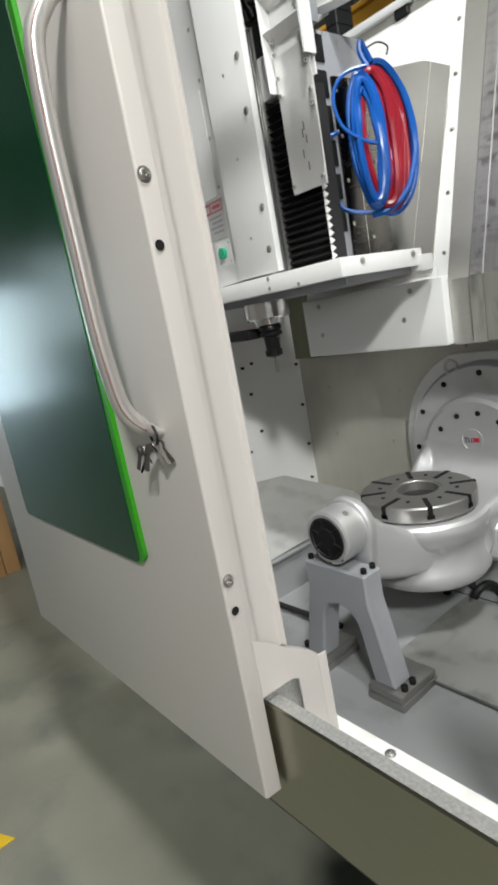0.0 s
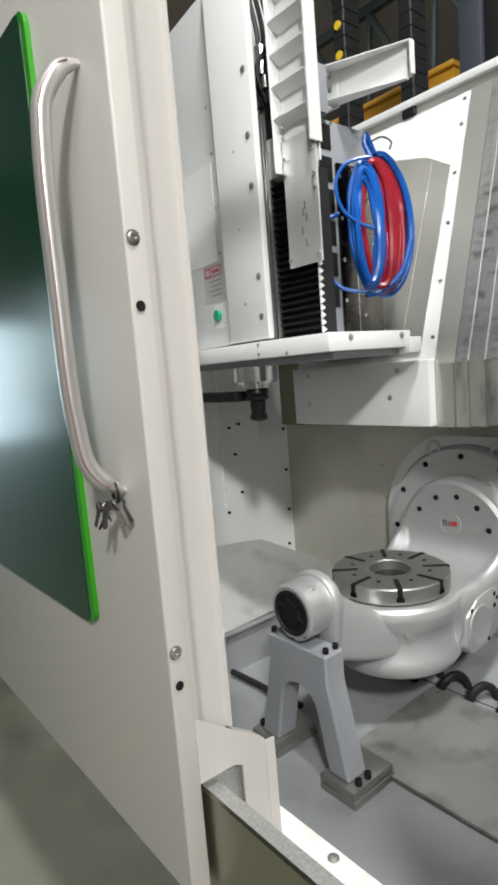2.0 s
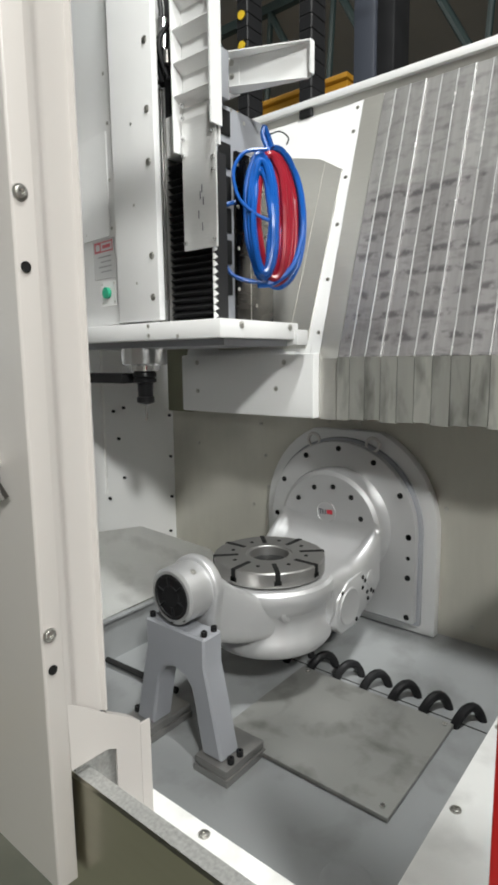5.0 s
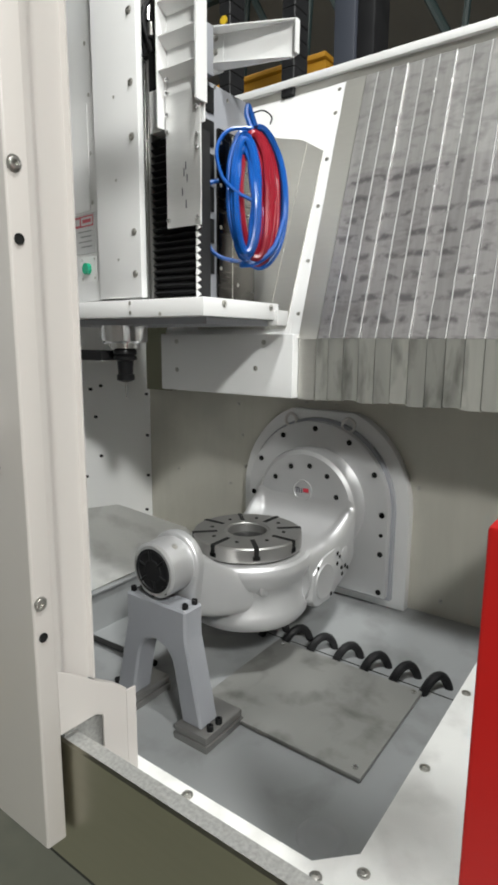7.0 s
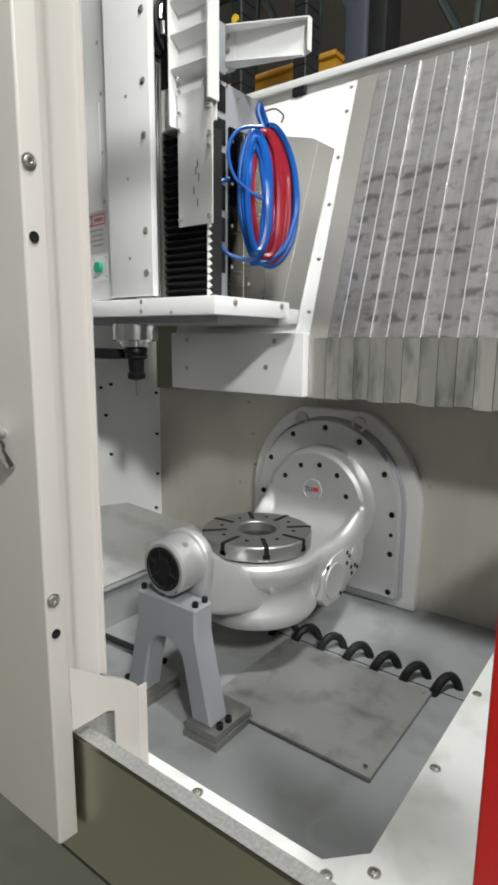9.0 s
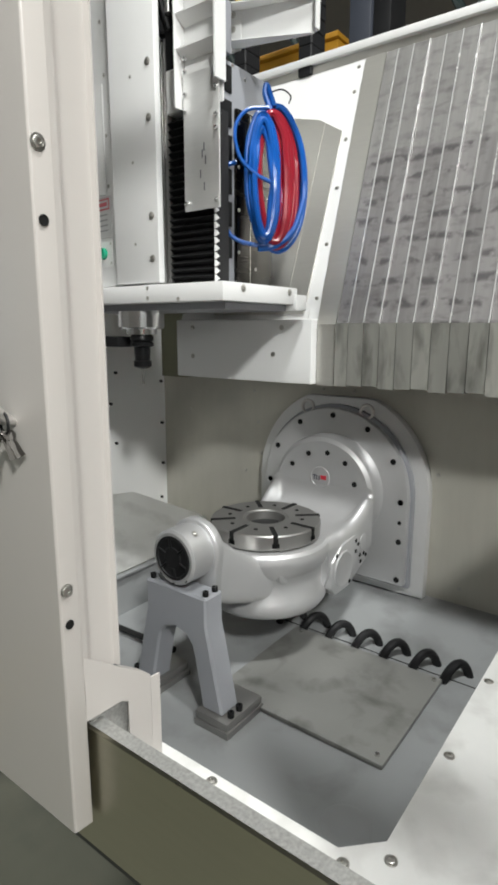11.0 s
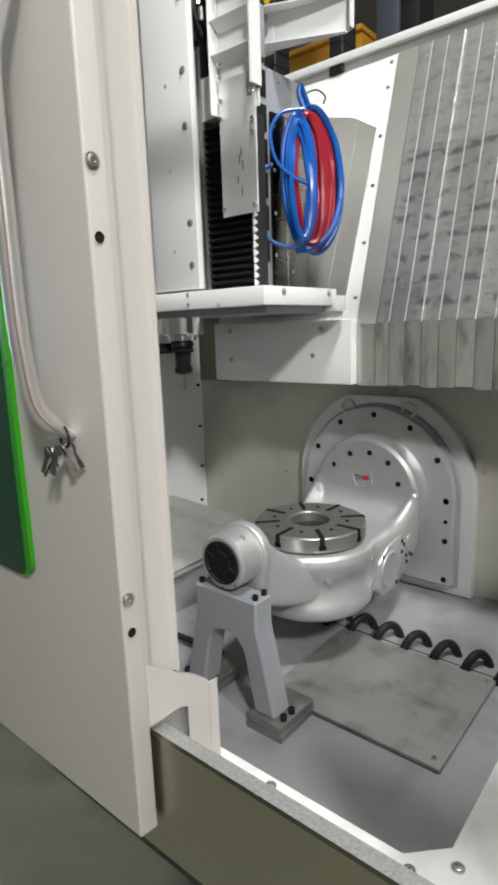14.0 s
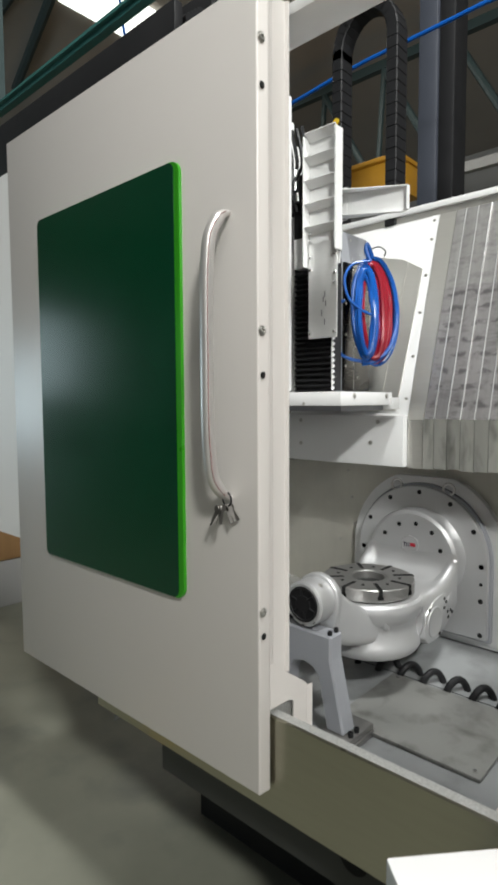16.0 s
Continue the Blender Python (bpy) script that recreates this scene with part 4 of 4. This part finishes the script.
part("bracket_flange", box(0.655, 0.690, 0.3885, 0.392, 2.06, 2.48), M_WHITE, rb)
for z in (2.175, 2.25, 2.325, 2.40, 2.475):
    part("rib", prism([(0.658, z + 0.012), (0.689, z - 0.006), (0.689, z - 0.003), (0.658, z + 0.015)], "y", 0.2675, 0.388), M_WHITE, rb)
part("valve_block", box(0.73, 0.80, 0.40, 0.52, 2.27, 2.40, 0.01), M_BLACK, head)
part("valve_coupling", rod((0.70, 0.46, 2.33), (0.70, 0.46, 2.40), 0.02, 16), M_CHROME, head)
part("rear_casting", box(0.762, 1.02, 0.362, 0.80, 1.648, 2.215, 0.006), M_CAST, head, "grey cast column behind the bellows")
part("dark_side_plate", box(0.848, 1.018, 0.350, 0.3605, 1.65, 2.105, 0.002), M_DKPOL, head, "dark polished side plate")
for k in range(6):
    z = 2.137 - 0.083 * k
    part("casting_window", box(0.788, 0.838, 0.3582, 0.3615, z, z + 0.064, 0.0015), M_HOLE, head)
for x, z in ((0.856, 2.07), (0.856, 1.96), (0.856, 1.85), (0.856, 1.74), (0.935, 1.70), (0.985, 1.90), (0.845, 2.208), (0.90, 2.19)):
    screw(head, (x, 0.350 if x > 0.85 and z < 2.1 else 0.362, z), "-y", 0.004, "button")
part("plate_seam", box(0.908, 0.910, 0.3492, 0.3499, 1.655, 2.10), M_STEEL, head)
part("casting_top", box(0.772, 0.812, 0.338, 0.400, 2.2155, 2.335, 0.003), M_CAST, head)
part("cover_top", box(0.80, 1.0, 0.62, 0.96, 2.22, 2.60, 0.003), M_WHITE, head)
# bracket arm
bm = prism([(0.41, 2.283), (0.41, 2.368), (0.135, 2.327), (0.135, 2.251), (0.152, 2.246), (0.395, 2.275)], "x", 0.900, 0.904, 0.001)
part("bracket_arm", bm, M_WHITE, head, "white bracket arm of folded sheet")
part("arm_web", prism([(0.41, 0.904), (0.41, 1.06), (0.39, 1.06), (0.14, 0.94), (0.14, 0.904)], "z", 2.262, 2.266), M_WHITE, head)
for ya_, za_, yb_, zb_, xa_ in ((0.395, 2.275, 0.152, 2.246, 0.842), (0.405, 2.368, 0.138, 2.328, 0.852)):
    # flange that tapers from the wall plate to the tip
    bm = bmesh.new()
    vs = [bm.verts.new(p) for dz in (0.0, -0.003) for p in ((0.8995, ya_, za_ + dz), (xa_, ya_, za_ + dz), (0.888, yb_, zb_ + dz), (0.8995, yb_, zb_ + dz))]
    for f in ((0, 1, 2, 3), (7, 6, 5, 4), (0, 4, 5, 1), (1, 5, 6, 2), (2, 6, 7, 3), (3, 7, 4, 0)):
        bm.faces.new([vs[i_] for i_ in f])
    part("arm_flange", bm, M_WHITE, head, "", 0)
part("arm_tip", box(0.886, 0.8995, 0.1352, 0.1385, 2.250, 2.327), M_WHITE, head)
part("arm_plate", box(0.897, 0.9, 0.375, 0.425, 2.265, 2.38), M_WHITE, head)
for z in (2.285, 2.32, 2.355):
    screw(head, (0.897, 0.40, z), "-x", 0.006, "button")
# spindle nose and tool
SPX, SPY = 0.715, 0.600
sp = part("spindle_nose", lathe([(0.066, 1.5795), (0.066, 1.535), (0.062, 1.530), (0.045, 1.530), (0.043, 1.515), (0.02, 1.515)], (SPX, SPY, 0), "z", 36), M_CHROME, head, "polished spindle nose")
part("tool_holder", lathe([(0.030, 1.5145), (0.034, 1.508), (0.034, 1.498), (0.029, 1.494), (0.034, 1.490), (0.034, 1.482), (0.024, 1.478), (0.022, 1.440), (0.026, 1.438), (0.026, 1.422), (0.018, 1.418), (0.006, 1.415)], (SPX, SPY, 0), "z", 28), M_OXIDE, sp, "black tool holder")
part("tool_bit", rod((SPX, SPY, 1.4145), (SPX, SPY, 1.37), 0.004, 10), M_CHROME, sp)
part("change_arm", box(0.66, 0.72, 0.64, 1.05, 1.478, 1.508, 0.006), M_BLACK, head, "black tool change arm")
part("arm_hub", rod((0.70, 0.93, 1.46), (0.70, 0.93, 1.53), 0.035, 20), M_BLACK, head)

# ---- hose coil ----
coil = thing("hose_coil", (0.93, 0.29, 1.78), "coil of blue and red plastic air hoses hung up", "hose")
random.seed(11)
U = Vector((0.72, -0.69, 0))
V = Vector((0.10, 0.10, 0.99)).normalized()
Nn = U.cross(V)


def loop(cx, cz, ru, rv, off, phase=0.0, wob=0.0028):
    c = Vector((0.927, 0.283, 1.940)) + U * (cx * 0.88) + V * cz + Nn * off
    ctrl = []
    for i in range(14):
        a = 2 * math.pi * i / 14 + phase
        ctrl.append(c + U * (0.86 * ru * math.cos(a) + random.uniform(-wob, wob)) + V * (rv * math.sin(a) + random.uniform(-wob, wob)) + Nn * random.uniform(-0.004, 0.004))
    return spline(ctrl, 5, True)


LOOPS = ((0.088, 0.192, 0.006, -0.006, 0.000, "b", 0.0092), (0.083, 0.187, 0.010, -0.010, 0.012, "b", 0.0090),
         (0.066, 0.182, 0.002, -0.012, 0.008, "r", 0.0092), (0.058, 0.178, -0.002, -0.016, 0.020, "r", 0.0095), (0.052, 0.172, -0.006, -0.018, 0.030, "r", 0.0095), (0.044, 0.166, -0.012, -0.020, 0.036, "r", 0.0090), (0.034, 0.156, -0.022, -0.020, 0.026, "r", 0.0085),
         (0.046, 0.168, -0.044, -0.018, 0.036, "b", 0.0085), (0.040, 0.160, -0.042, -0.020, 0.046, "b", 0.0085), (0.033, 0.150, -0.042, -0.024, 0.052, "b", 0.0080), (0.026, 0.136, -0.044, -0.030, 0.048, "b", 0.0075),
         (0.050, 0.176, -0.030, -0.010, 0.020, "b", 0.0085))
for ru, rv, cx, cz, off, c_, r_ in LOOPS:
    part("blue_loop" if c_ == "b" else "red_loop", tube(loop(cx, cz, ru, rv, off, random.uniform(0, 0.4)), 1.1 * r_, 8, True), M_BLUET if c_ == "b" else M_REDT, coil)
C0 = Vector((0.925, 0.285, 1.942))


def cpt(u, v, o=0.03):
    return C0 + U * u + V * v + Nn * o


part("hose_tail", tube(spline([cpt(-0.15, -0.12), cpt(-0.12, -0.175), cpt(-0.06, -0.195), cpt(0.0, -0.19), cpt(0.05, -0.15)], 8), 0.0055, 8), M_BLUET, coil)
part("hose_tail", tube(spline([cpt(-0.05, -0.205), cpt(0.0, -0.195), cpt(0.05, -0.15), cpt(0.078, -0.07)], 8), 0.008, 8), M_BLUET, coil)
part("hose_tail", tube(spline([cpt(-0.16, 0.0), cpt(-0.13, 0.012), cpt(-0.105, 0.02)], 6), 0.006, 8), M_BLUET, coil)
part("hose_tail", tube(spline([cpt(-0.02, 0.15, 0.06), cpt(-0.08, 0.14, 0.06), cpt(-0.112, 0.09, 0.06), cpt(-0.10, 0.02, 0.06), cpt(-0.06, -0.02, 0.06), cpt(-0.02, -0.04, 0.06)], 8), 0.005, 8), M_BLUET, coil)
part("hanging_hose", tube(spline([cpt(-0.01, 0.16), cpt(-0.025, 0.2), cpt(-0.02, 0.225), cpt(-0.01, 0.2), cpt(0.0, 0.17)], 8), 0.007, 8), M_BLUET, coil)
part("hook_wire", tube(spline([cpt(-0.02, 0.20), cpt(0.02, 0.215), cpt(0.045, 0.20), cpt(0.04, 0.18)], 6), 0.0022, 6), M_BLACK, coil)

# cables and fittings at the head's upper end
for k in range(4):
    y = 0.425 + 0.022 * k
    part("cable", tube(spline([(0.70, y, 2.26), (0.69 - 0.01 * (k % 2), y + 0.01, 2.34), (0.71, y - 0.012, 2.42), (0.72, y + 0.02, 2.55)], 6), 0.007, 8), M_BLACK, head)
part("fitting", rod((0.69, 0.47, 2.36), (0.69, 0.47, 2.40), 0.012, 12), M_MACH, head)
part("fitting", rod((0.69, 0.44, 2.29), (0.69, 0.44, 2.32), 0.010, 12), M_MACH, head)
